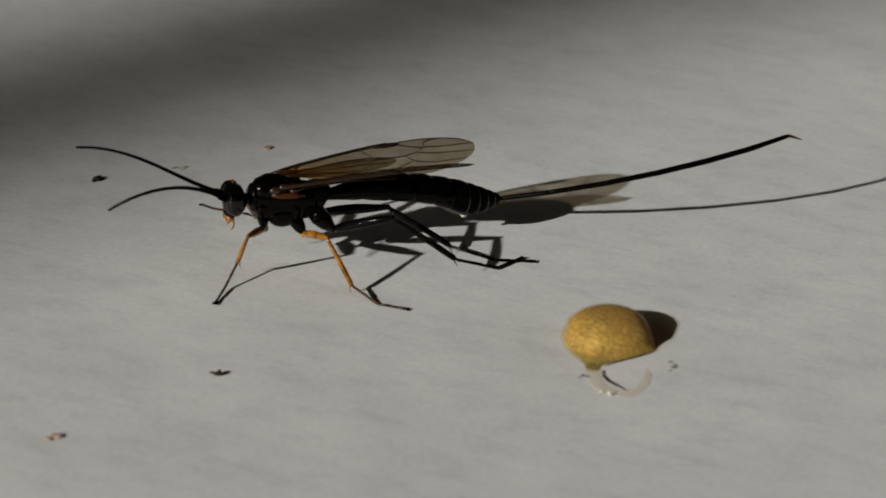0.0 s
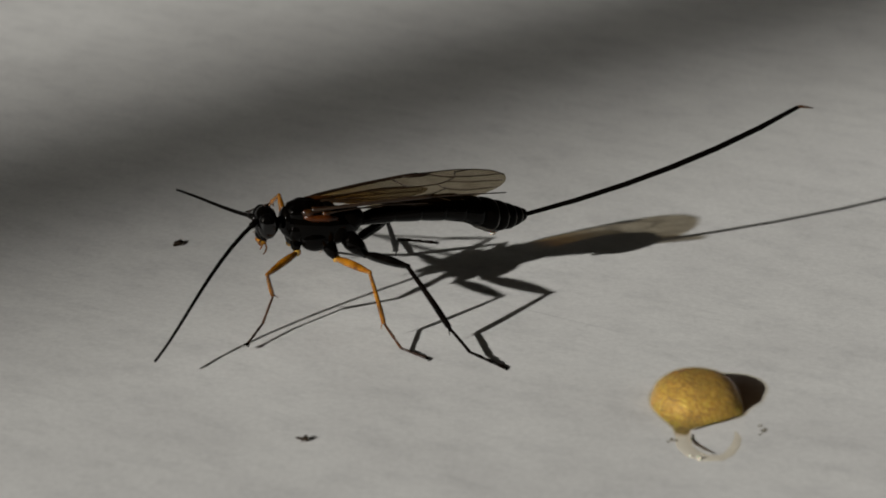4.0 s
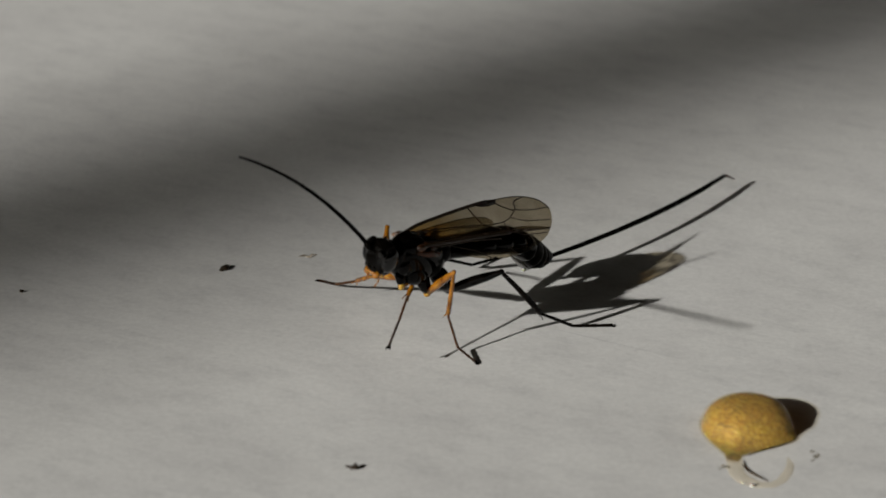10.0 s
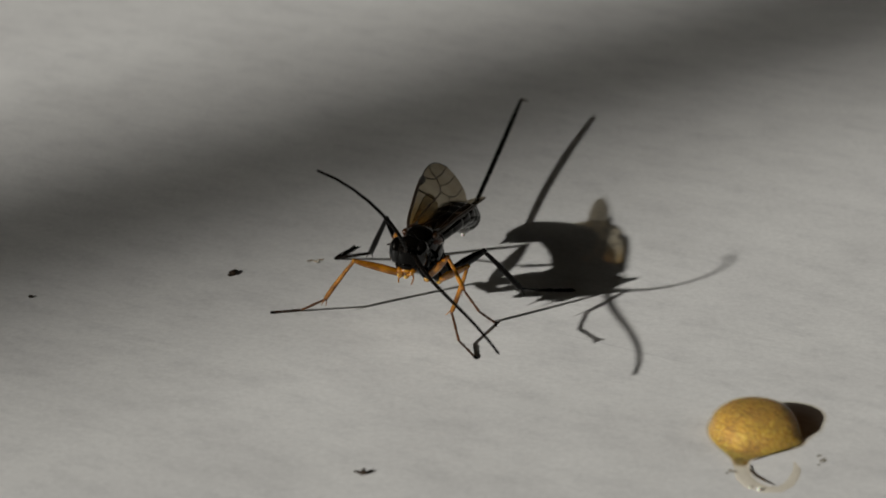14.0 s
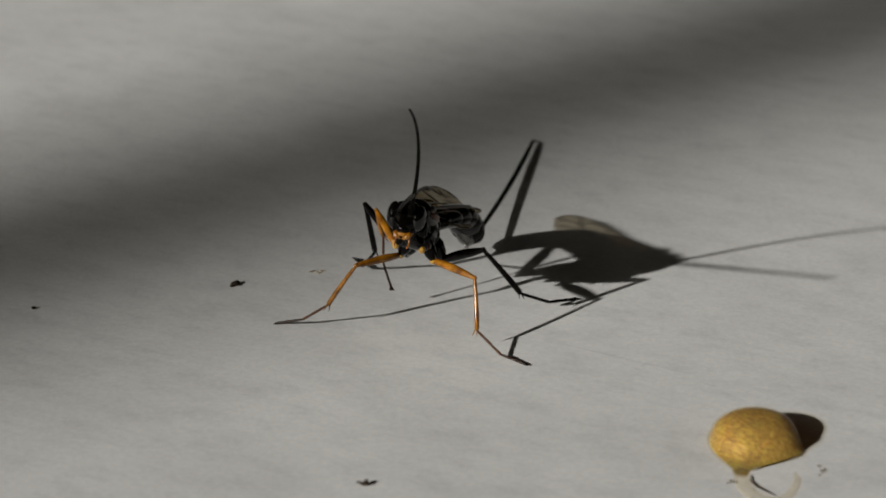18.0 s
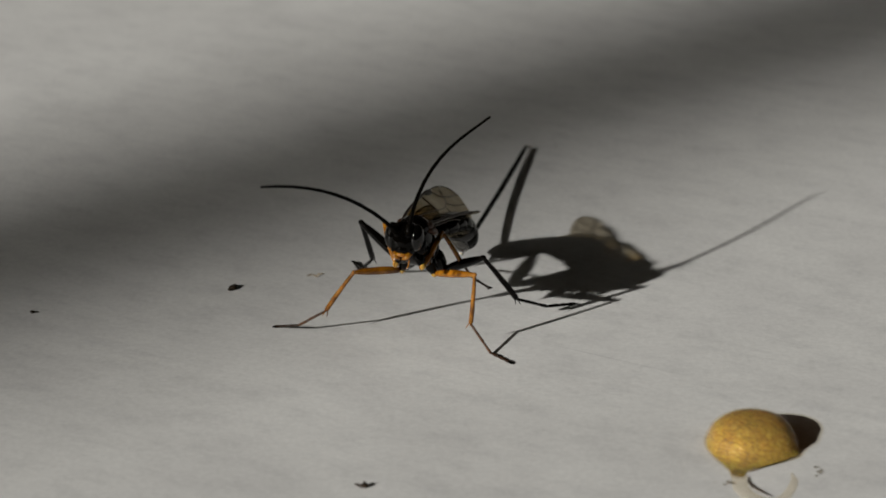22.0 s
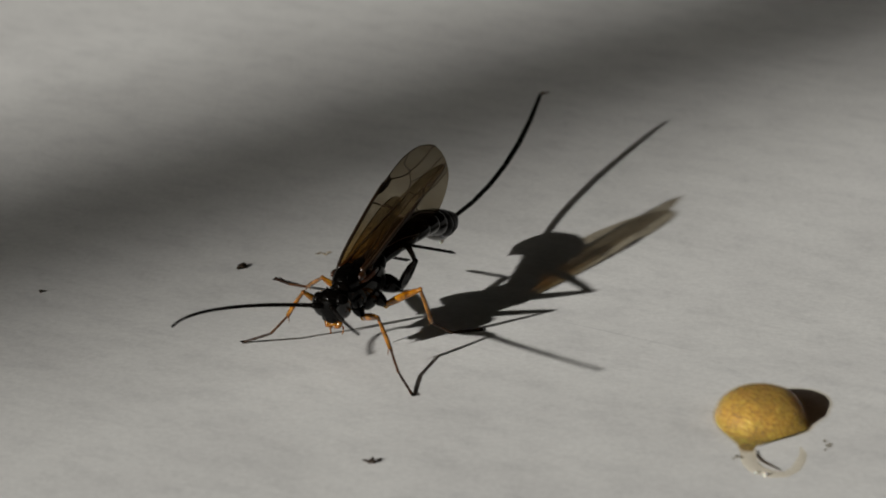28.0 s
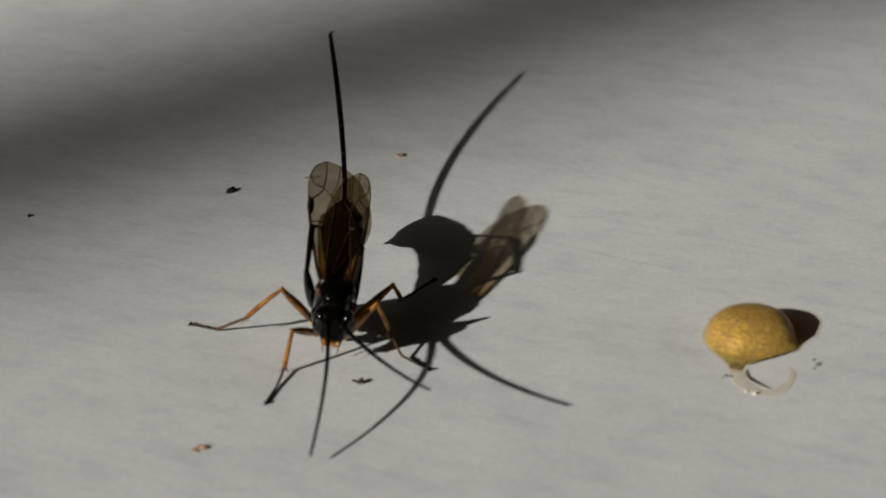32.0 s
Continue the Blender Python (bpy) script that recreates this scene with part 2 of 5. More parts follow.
def rings(bm, loops, close=True):
    """Skin a list of vertex-coordinate loops; the ends are capped."""
    made = [[bm.verts.new(p) for p in lp] for lp in loops]
    n = len(made[0])
    for a, b in zip(made, made[1:]):
        for i in range(n):
            bm.faces.new((a[i], a[(i + 1) % n], b[(i + 1) % n], b[i]))
    if close:
        bm.faces.new(made[0])
        bm.faces.new(made[-1])
    return made


def loft(sections, n=20, bm=None):
    """Sections (x, y, z, half width, half height[, squareness]) along x."""
    bm = bm or bmesh.new()
    loops = []
    for s in sections:
        x, y, z, w, h = s[:5]
        k = s[5] if len(s) > 5 else 1.0
        lp = []
        for i in range(n):
            a = 2 * math.pi * i / n
            c, d = math.cos(a), math.sin(a)
            lp.append((x, y + w * math.copysign(abs(c) ** k, c), z + h * math.copysign(abs(d) ** k, d)))
        loops.append(lp)
    rings(bm, loops)
    return bm


def tube(points, radii, n=8, bm=None):
    bm = bm or bmesh.new()
    pts = [Vector(p) for p in points]
    if isinstance(radii, (int, float)):
        radii = [radii] * len(pts)
    loops, up = [], None
    for i, p in enumerate(pts):
        d = (pts[min(i + 1, len(pts) - 1)] - pts[max(i - 1, 0)]).normalized()
        if up is None:
            up = d.orthogonal().normalized()
        up = (up - d * up.dot(d)).normalized()
        side = d.cross(up)
        loops.append([p + (up * math.cos(2 * math.pi * k / n) + side * math.sin(2 * math.pi * k / n)) * radii[i] for k in range(n)])
    rings(bm, loops)
    return bm


def ball(c, r, seg=16, bm=None, turn=None):
    bm = bm or bmesh.new()
    m = Matrix.Translation(c) @ (turn or Matrix.Identity(4)) @ Matrix.Diagonal((*(r if not isinstance(r, (int, float)) else (r, r, r)), 1))
    bmesh.ops.create_uvsphere(bm, u_segments=seg, v_segments=max(6, seg * 2 // 3), radius=1, matrix=m)
    return bm


def box(lo, hi, bm=None):
    bm = bm or bmesh.new()
    c = [(a + b) / 2 for a, b in zip(lo, hi)]
    bmesh.ops.create_cube(bm, size=1, matrix=Matrix.Translation(c) @ Matrix.Diagonal((*[b - a for a, b in zip(lo, hi)], 1)))
    return bm


def structure(name, bm, mat, label):
    bmesh.ops.recalc_face_normals(bm, faces=bm.faces)
    return tagged(part(name, bm, mat, scaled=True), label, kind="structure")


# ---- the place: a painted surface by a window ----
structure("ground", box((-1.56, -2.2, -0.05), (2.2, 1.8, 0.0)), GROUND, "off-white matte painted surface with fine streaks and dirt")
structure("wall_north", box((-1.56, 1.8, -0.05), (2.2, 1.9, 2.2)), PLASTER, "plain grey plaster wall behind the surface")
structure("wall_south", box((-1.56, -2.3, -0.05), (2.2, -2.2, 2.2)), PLASTER, "plain grey plaster wall on the camera's side")
structure("wall_east", box((2.2, -2.3, -0.05), (2.3, 1.9, 2.2)), PLASTER, "plain grey plaster wall opposite the window")
structure("ceiling", box((-1.56, -2.3, 2.2), (2.3, 1.9, 2.3)), PLASTER, "plain grey ceiling above the surface")
WX, WY0, WY1, WZ0, WZ1 = -1.4, -1.6, 0.0, 0.3, 1.25
bm = box((WX - 0.1, -2.2, 0.0), (WX, WY0, 2.2))
box((WX - 0.1, WY1, 0.0), (WX, 1.8, 2.2), bm)
box((WX - 0.1, WY0, 0.0), (WX, WY1, WZ0), bm)
box((WX - 0.1, WY0, WZ1), (WX, WY1, 2.2), bm)
structure("wall_west", bm, PLASTER, "grey plaster wall with a wide window opening")

# the bar whose soft shadow crosses the surface
BAR_AT = Vector((-3.0, 19.3, 0)) * MM
reach = (WX - BAR_AT.x) / TO_SUN.x
BAR_Y = BAR_AT.y + TO_SUN.y * reach
BAR_W = 0.0206
window = structure("window_1", box((WX - 0.03, WY0, WZ0), (WX + 0.01, WY0 + 0.04, WZ1)), FRAME, "painted window frame with a narrow upright bar")
bm = box((WX - 0.03, WY1 - 0.04, WZ0), (WX + 0.01, WY1, WZ1))
part("jamb", bm, FRAME, window, scaled=True)
part("sill_rail", box((WX - 0.03, WY0 + 0.04, WZ0), (WX + 0.01, WY1 - 0.04, WZ0 + 0.04)), FRAME, window, scaled=True)
part("head_rail", box((WX - 0.03, WY0 + 0.04, WZ1 - 0.04), (WX + 0.01, WY1 - 0.04, WZ1)), FRAME, window, scaled=True)
bm = box((WX - 0.008, BAR_Y - BAR_W / 2, WZ0 + 0.04), (WX + 0.008, BAR_Y + BAR_W / 2, WZ1 - 0.04))
for v in bm.verts:
    v.co.y += 0.105 * (v.co.z - TO_SUN.z * reach)     # the bar leans very little
part("window_bar", bm, FRAME, window, scaled=True)


# ---- the amber drop ----
def smooth_loop(points, each):
    """A closed smooth curve through the points."""
    out, n = [], len(points)
    for i in range(n):
        p0, p1, p2, p3 = (np.array(points[(i + k - 1) % n], float) for k in range(4))
        for j in range(each):
            f = j / each
            out.append(0.5 * (2 * p1 + (p2 - p0) * f + (2 * p0 - 5 * p1 + 4 * p2 - p3) * f * f + (3 * p1 - p0 - 3 * p2 + p3) * f ** 3))
    return out


def drop_shape(grow, high):
    foot = smooth_loop([(2.45, -0.5), (2.2, 1.0), (1.25, 2.15), (0, 2.5), (-1.3, 2.15), (-2.25, 1.1), (-2.5, -0.3), (-2.25, -1.6), (-1.85, -2.55), (-1.55, -3.3),
                        (-1.4, -4.0), (-0.85, -4.1), (-0.55, -3.5), (0.35, -2.95), (1.5, -2.3), (2.4, -1.6)], 6)
    bm, loops, rows = bmesh.new(), [], 24
    for j in range(rows):
        k = max(0.004, math.cos(j / (rows - 1) * math.pi / 2))
        melt = min(1, max(0, (1 - k) / 0.3))
        melt = melt * melt * (3 - 2 * melt)
        lp = []
        for p in foot:
            a = math.atan2(p[1] - 0.1, p[0] - 0.05)
            r = 2.48 * (1 - 0.06 * math.exp(-((a + 1.0) / 0.5) ** 2))
            x = (p[0] - 0.05) * (1 - melt) + r * math.cos(a) * melt
            y = (p[1] - 0.1) * (1 - melt) + r * math.sin(a) * melt
            out = max(0, math.hypot(x, y) * k - 2.3)            # what lies outside the round bead falls away fast
            lp.append((0.05 + x * k * grow, 0.1 + y * k * grow, high * (1 - k ** 3.2) ** 0.6 * math.exp(-out / 0.45)))
        loops.append(lp)
    rings(bm, loops)
    return bm


def make_drop():
    drop = part("amber_droplet", drop_shape(1.0, DROP_H), RESIN)
    drop.location = Vector((16.87, -27.75, 0)) * MM
    tagged(drop, "amber-coloured sticky droplet with clear smear on the surface", "droplet")
    part("clear_skin", drop_shape(1.055, DROP_H * 1.035), SKIN, drop, "thin clear skin over the droplet")
    film = bmesh.new()
    path = [(-1.1, -3.6), (-1.15, -4.6), (-1.15, -5.6), (-0.85, -6.4), (-0.15, -6.95), (0.6, -6.95), (1.15, -6.4), (1.55, -5.5), (1.8, -4.6), (1.75, -3.7)]
    rad = [0.42, 0.4, 0.42, 0.44, 0.38, 0.3, 0.27, 0.25, 0.2, 0.04]
    tube([(x, y, 0.0) for x, y in path], rad, 12, film)
    bmesh.ops.scale(film, vec=(1, 1, 0.32), verts=film.verts)
    part("clear_smear", film, FILM, drop, "clear glossy looped smear of liquid")
    # two thin dark strips, added as the shade at the smear and rim
    part("smear_shade_strip", tube([(-0.62, -4.2, 0.05), (-0.7, -4.9, 0.07), (-0.5, -5.5, 0.08), (-0.05, -6.1, 0.08), (0.4, -6.5, 0.04)], [0.02, 0.035, 0.045, 0.035, 0.015], 6), EDGE_SHADE, drop, "dark strip painted as shade along the smear's inner edge")
    part("drop_shade_strip", tube([(-0.45, -3.65, 0.05), (0.35, -3.1, 0.07), (1.5, -2.45, 0.08), (2.35, -1.75, 0.05)], [0.02, 0.035, 0.035, 0.02], 6), EDGE_SHADE, drop, "dark strip painted as shade along the droplet's lower rim")
    for x, y, r in ((-1.75, -4.9, 0.13), (-1.5, -5.0, 0.1), (-1.95, -5.1, 0.07), (3.1, -3.1, 0.1), (3.2, -3.7, 0.13), (3.35, -3.4, 0.07), (3.0, -4.1, 0.07)):
        part("bubble", ball((x, y, r * 0.4), (r, r, r * 0.7), 10), BUBBLE, drop, "tiny clear bubble")
    for x, y, r in ((-0.9, -6.75, 0.08), (-0.45, -7.05, 0.12)):
        part("bead", ball((x, y, r * 0.6), (r, r, r), 12), BEAD, drop, "tiny bright wet bead")


DROP_H = 1.42
make_drop()


# ---- crumbs and husks on the surface ----
def crumb(name, at, pieces, mat, label, turn=0, size=1.0):
    bm = bmesh.new()
    for x, y, z, rx, ry, rz, a in pieces:
        ball((x, y, z), (rx, ry, rz), 10, bm, Matrix.Rotation(radians(a), 4, "Z"))
    rnd = random.Random(name + label)
    for v in bm.verts:
        v.co += Vector([rnd.uniform(-0.05, 0.05) for _ in range(3)]) * 0.8
        v.co.z = max(v.co.z, 0.0)
    ob = part(name, bm, mat)
    ob.matrix_world = pose(at[0] * MM, at[1] * MM, 0, 0, 0, turn) @ Matrix.Diagonal((size, size, size, 1))
    return tagged(ob, label, "debris")


crumb("seed_husk", (-4.2, -33.1), [(0, 0, 0.14, 0.42, 0.24, 0.16, 0), (-0.45, 0.22, 0.1, 0.34, 0.12, 0.09, -22), (0.5, 0.3, 0.1, 0.34, 0.12, 0.09, 28), (0.05, 0.25, 0.26, 0.14, 0.1, 0.12, 0)],
      HUSK, "small dark brown husk with two pointed ends", 0, 0.68)
crumb("seed", (-12.95, -6.45), [(0, 0, 0.14, 0.34, 0.3, 0.16, 0), (0.2, 0.28, 0.13, 0.24, 0.2, 0.13, 20), (-0.25, -0.25, 0.1, 0.2, 0.16, 0.1, 0)], HUSK,
      "tiny dark seed on the painted surface", 15, 0.8)
crumb("crumb", (-12.0, -40.3), [(0, 0, 0.05, 0.34, 0.26, 0.07, 0), (-0.4, -0.25, 0.04, 0.2, 0.2, 0.05, 0)], HUSK_RED, "small reddish brown crumb", 10)
crumb("crumb", (-2.64, -0.75), [(0, 0, 0.05, 0.28, 0.24, 0.08, 0)], HUSK_RED, "tiny reddish crumb on the painted surface", 40)
crumb("speck", (-24.83, -10.1), [(0, 0, 0.06, 0.13, 0.14, 0.07, 0)], HUSK, "very small dark speck on the painted surface")
crumb("fibre", (-8.0, -4.3), [(-0.3, 0, 0.03, 0.28, 0.07, 0.03, 35), (0.05, -0.1, 0.03, 0.3, 0.06, 0.03, -40), (0.35, 0.15, 0.03, 0.2, 0.06, 0.03, 10)], HUSK_TAN,
      "pale tan curled fibre on the painted surface")


# ---- the wasp ----
# its own space, in millimetres: x forward, y to its left, z up, the origin in the thorax
HEAD_AT, PETIOLE, ABD_LEN, ABD_FRONT = (3.1, 0, 0.1), (-2.2, 0, -0.1), 11.01, 6.6
OVI_LEN, OVI_N, ANT_LEN, ANT_N = 19.19, 6, 11.12, 10
HIPS = {1: (1.4, 0.8, -1.5), 2: (-0.9, 1.0, -1.9), 3: (-2.6, 1.1, -1.7)}
SEGS = {1: (2.83, 2.11, 1.75, 1.91), 2: (3.26, 3.09, 2.09, 1.66), 3: (3.89, 4.35, 2.84, 2.18)}     # thigh, shin, foot, toe
WING_BASE = (0.8, 0.95, 1.05)
WING_TIP = {"R": (-12.6, -0.3, 1.0), "L": (-11.7, -0.3, 0.45)}
LEGS = ("L1", "L2", "L3", "R1", "R2", "R3")
PARTS = {}

wasp = tagged(new("wasp"), "slender glossy black wasp with orange legs and long tail", "insect")
wasp.empty_display_size = 0.002


def make_thorax():
    slim = lambda secs: [(x, y, z, w * 0.88, *rest) for x, y, z, w, *rest in secs]
    bm = loft(slim([(2.3, 0, 0.05, 0.3, 0.4), (2.12, 0, 0.05, 0.62, 0.68), (1.75, 0, 0.02, 0.92, 0.98), (1.2, 0, -0.1, 1.12, 1.2, 0.92), (0.4, 0, -0.2, 1.24, 1.34, 0.9),
               (-0.4, 0, -0.25, 1.24, 1.28, 0.9), (-1.2, 0, -0.2, 1.12, 1.1, 0.92), (-1.8, 0, -0.2, 0.9, 0.84), (-2.2, 0, -0.2, 0.55, 0.5), (-2.42, 0, -0.18, 0.28, 0.28)]), 28)
    part("thorax", bm, BLACK, wasp, "glossy black armoured thorax")
    bm = loft(slim([(2.1, 0, 0.45, 0.3, 0.35), (1.88, 0, 0.58, 0.72, 0.62), (1.3, 0, 0.7, 1.0, 0.74), (0.6, 0, 0.72, 1.05, 0.68), (0.1, 0, 0.68, 0.88, 0.52), (-0.1, 0, 0.6, 0.56, 0.4)]), 24)
    part("scutum", bm, BLACK, wasp)
    for y in (0.34, -0.34):
        part("scutum_groove_ridge", tube([(1.85, y * 1.2, 1.08), (1.2, y, 1.38), (0.5, y * 0.7, 1.38), (0.1, y * 0.4, 1.18)], [0.03, 0.05, 0.05, 0.03], 6), BLACK, wasp)
    part("collar", loft(slim([(2.28, 0, 0.22, 0.5, 0.5), (2.12, 0, 0.24, 0.8, 0.74), (1.95, 0, 0.2, 0.86, 0.8), (1.86, 0, 0.16, 0.8, 0.76)]), 22), BLACK, wasp)
    part("scutellum", ball((-0.45, 0, 0.82), (0.5, 0.5, 0.4), 16), BLACK, wasp)
    part("postscutellum", ball((-0.98, 0, 0.66), (0.25, 0.4, 0.24), 12), RUST, wasp)
    part("propodeum", ball((-1.7, 0, 0.22), (1.0, 0.82, 0.74), 18), BLACK_DULL, wasp)
    for s in (1, -1):
        part("tegula", ball((0.95, 0.9 * s, 0.92), (0.36, 0.2, 0.22), 12), AMBER, wasp, "rust-red wing joint cap")
        bm = loft([(1.15, 0.86 * s, 0.62, 0.08, 0.1), (0.7, 0.96 * s, 0.58, 0.12, 0.18), (-0.2, 0.97 * s, 0.55, 0.12, 0.2), (-0.9, 0.86 * s, 0.45, 0.08, 0.12)], 10)
        part("side_ridge", bm, RUST, wasp, "rust-red ridge below the wing")
        part("pleura", ball((0.3, 0.68 * s, -0.8), (0.95, 0.5, 0.72), 16), BLACK, wasp)
        part("side_plate", ball((1.45, 0.62 * s, -0.35), (0.5, 0.36, 0.62), 14), BLACK, wasp)
        part("rear_plate", ball((-1.0, 0.68 * s, -0.45), (0.62, 0.4, 0.62), 14), BLACK_DULL, wasp)
    part("neck", loft([(2.7, 0, 0.08, 0.26, 0.28), (2.4, 0, 0.05, 0.32, 0.34), (2.05, 0, 0.0, 0.5, 0.5)], 14), BLACK, wasp)
    for n in (1, 2, 3):
        for s in (1, -1):
            hx, hy, hz = HIPS[n]
            root = {1: (1.5, 0.42, -0.75), 2: (-0.35, 0.58, -1.0), 3: (-1.5, 0.58, -0.7)}[n]
            fat = {1: 0.34, 2: 0.42, 3: 0.56}[n]
            a, b = Vector((root[0], root[1] * s, root[2])), Vector((hx, hy * s, hz))
            part("coxa", tube([a, a.lerp(b, 0.3), a.lerp(b, 0.65), b], [fat * 0.8, fat, fat * 0.85, fat * 0.45], 14), BLACK, wasp)
            part("trochanter", ball(b, (0.24, 0.21, 0.24), 12), (YELLOW, YELLOW, BLACK)[n - 1], wasp, ("yellow leg joint", "yellow leg joint", "black leg joint")[n - 1])


def make_head():
    head = part("head", loft([(-0.58, 0, 0.05, 0.3, 0.35), (-0.5, 0, 0.05, 0.8, 0.68), (-0.22, 0, 0.03, 1.04, 0.93), (0.1, 0, 0.0, 1.06, 0.98), (0.4, 0, -0.05, 0.88, 0.9),
                              (0.58, 0, -0.1, 0.6, 0.7), (0.65, 0, -0.12, 0.28, 0.4)], 26), BLACK, wasp, "glossy black head with large eyes")
    for s in (1, -1):
        part("eye", ball((0.1, 0.74 * s, 0.06), (0.54, 0.42, 0.78), 26, None, Matrix.Rotation(radians(-10 * s), 4, "Z")), EYE, head, "large shiny black eye")
        part("antenna_socket", ball((0.56, 0.34 * s, 0.22), 0.2, 12), BLACK, head)
        part("mandible", tube([(0.3, 0.44 * s, -0.85), (0.5, 0.34 * s, -1.1), (0.52, 0.06 * s, -1.24)], [0.19, 0.17, 0.05], 8), ORANGE, head, "amber jaw")
        part("palp", tube([(0.25, 0.3 * s, -1.0), (0.2, 0.42 * s, -1.36), (0.3, 0.42 * s, -1.62), (0.42, 0.36 * s, -1.76)], [0.06, 0.05, 0.045, 0.03], 6), ORANGE, head, "thin orange mouth feeler")
        part("cheek", ball((0.3, 0.5 * s, -0.66), (0.24, 0.2, 0.26), 12), BLACK, head)
    part("labrum", ball((0.5, 0, -0.96), (0.16, 0.32, 0.15), 12), ORANGE, head, "amber upper lip")
    part("clypeus", ball((0.5, 0, -0.66), (0.2, 0.42, 0.27), 14), BLACK, head)
    for y, x in ((0, -0.02), (0.2, -0.2), (-0.2, -0.2)):
        part("ocellus", ball((x, y, 0.95), 0.09, 8), EYE, head, "tiny shiny simple eye")
    PARTS["head"] = head


def make_abdomen():
    # (distance back, z, half width, half height) along the abdomen
    spine = [(0.0, 0.06, 0.3, 0.3), (0.9, 0.24, 0.45, 0.42), (2.0, 0.42, 0.75, 0.54), (3.4, 0.52, 0.98, 0.64), (4.9, 0.52, 1.12, 0.7), (6.2, 0.42, 1.16, 0.74), (7.4, 0.2, 1.14, 0.82),
             (8.4, -0.04, 1.06, 0.9), (9.2, -0.2, 0.94, 0.86), (9.9, -0.27, 0.78, 0.72), (10.5, -0.25, 0.55, 0.52), (11.0, -0.2, 0.3, 0.3)]
    def at(d):
        for a, b in zip(spine, spine[1:]):
            if d <= b[0]:
                f = (d - a[0]) / (b[0] - a[0])
                return [u + (v - u) * f for u, v in zip(a, b)]
        return list(spine[-1])
    ends = [0.0, 2.2, 3.8, 5.3, 6.6, 7.8, 8.8, 9.5, 10.1, 10.6, 11.0]
    front = rear = None
    for i, (a, b) in enumerate(zip(ends, ends[1:])):
        secs = []
        x0, z0 = (0.0, 0.0) if i < 4 else (ABD_FRONT, 0.35)
        tuck = 0.93 if i else 1.0
        for f, grow in ((-0.06, tuck - 0.05), (0.0, tuck), (0.06, tuck + 0.03), (0.2, 1.0), (0.45, 1.03), (0.75, 1.045), (0.93, 1.03), (1.0, 0.985), (1.02, 0.93)):
            _, z, w, h = at(max(0, a + (b - a) * f))
            secs.append((x0 - (a + (b - a) * f), 0, z - z0, w * grow, h * grow, 0.95))
        mat = BLACK if i < 5 else BLACK_DULL
        if i == 0:
            front = part("abdomen", loft(secs, 28), mat, wasp, "long glossy black segmented abdomen")
        elif i == 4:
            rear = part("abdomen_end", loft(secs, 28), mat, wasp, "downcurved black rear abdomen with pale rings")
        else:
            part("tergite", loft(secs, 28), mat, rear or front)
        if i in (6, 7, 8, 9):
            _, z, w, h = at(a)
            part("segment_membrane", loft([(x0 - a + 0.06, 0, z - z0, w * 0.93, h * 0.93), (x0 - a + 0.03, 0, z - z0, w * 1.006, h * 1.006), (x0 - a - 0.05, 0, z - z0, w * 1.0, h * 1.0),
                                           (x0 - a - 0.1, 0, z - z0, w * 0.9, h * 0.9)], 28), PALE, rear, "thin pale band between plates")
    X, Z = ABD_FRONT, -0.35
    part("belly_plate", loft([(X - 7.1, 0, Z - 0.36, 0.25, 0.12), (X - 7.7, 0, Z - 0.6, 0.5, 0.28), (X - 8.5, 0, Z - 0.85, 0.52, 0.32), (X - 9.1, 0, Z - 0.98, 0.42, 0.26), (X - 9.5, 0, Z - 0.98, 0.2, 0.14)], 16),
         PLATE, rear, "greyish glossy belly plate with a glint put into its colour")
    part("plate_edge", tube([(X - 7.2, 0.4, Z - 0.4), (X - 7.9, 0.56, Z - 0.66), (X - 8.6, 0.54, Z - 0.9), (X - 9.3, 0.3, Z - 1.02)], 0.05, 6), PALE, rear, "pale rim of the belly plate")
    part("wet_bead", ball((X - 9.0, 0.05, Z - 1.28), (0.2, 0.15, 0.14), 12), BEAD, rear, "tiny clear wet bead under the tip")
    PARTS["abdomen"], PARTS["abdomen_end"] = front, rear
    piece = OVI_LEN / OVI_N
    for k in range(OVI_N):
        last = k == OVI_N - 1
        r0 = (0.13, 0.15, 0.16, 0.17, 0.175, 0.165)[k]
        r1 = (0.15, 0.16, 0.17, 0.175, 0.165, 0.13)[k]
        n = 6
        pts = [(-piece * j / n, 0, 0) for j in range(n + 1)]
        rad = [r0 + (r1 - r0) * j / n for j in range(n + 1)]
        pts, rad = [(0.06, 0, 0)] + pts + [(-piece - 0.06, 0, 0)], [r0 * 0.7] + rad + [r1 * 0.7]
        ovi = part("tail_sheath", tube(pts, rad, 10), BLACK_DULL, wasp, "long thin black egg-laying tail")
        if last:
            part("sheath_tip", tube([(-piece + 0.05, 0, 0), (-piece - 0.2, 0.05, -0.02), (-piece - 0.5, 0.2, -0.16), (-piece - 0.85, 0.42, -0.34)], [0.12, 0.1, 0.07, 0.03], 8), BROWN, ovi,
                 "bent brownish tail tip")
        PARTS["tail%d" % k] = ovi


def outline(length, width, pts):
    """The wing's outline, turned so that its tip lies straight behind its root."""
    q = math.atan2(0.42 * width, length)
    c, s = math.cos(q), math.sin(q)
    return [(-(length * a * c + width * b * s), width * b * c - length * a * s) for a, b in pts]


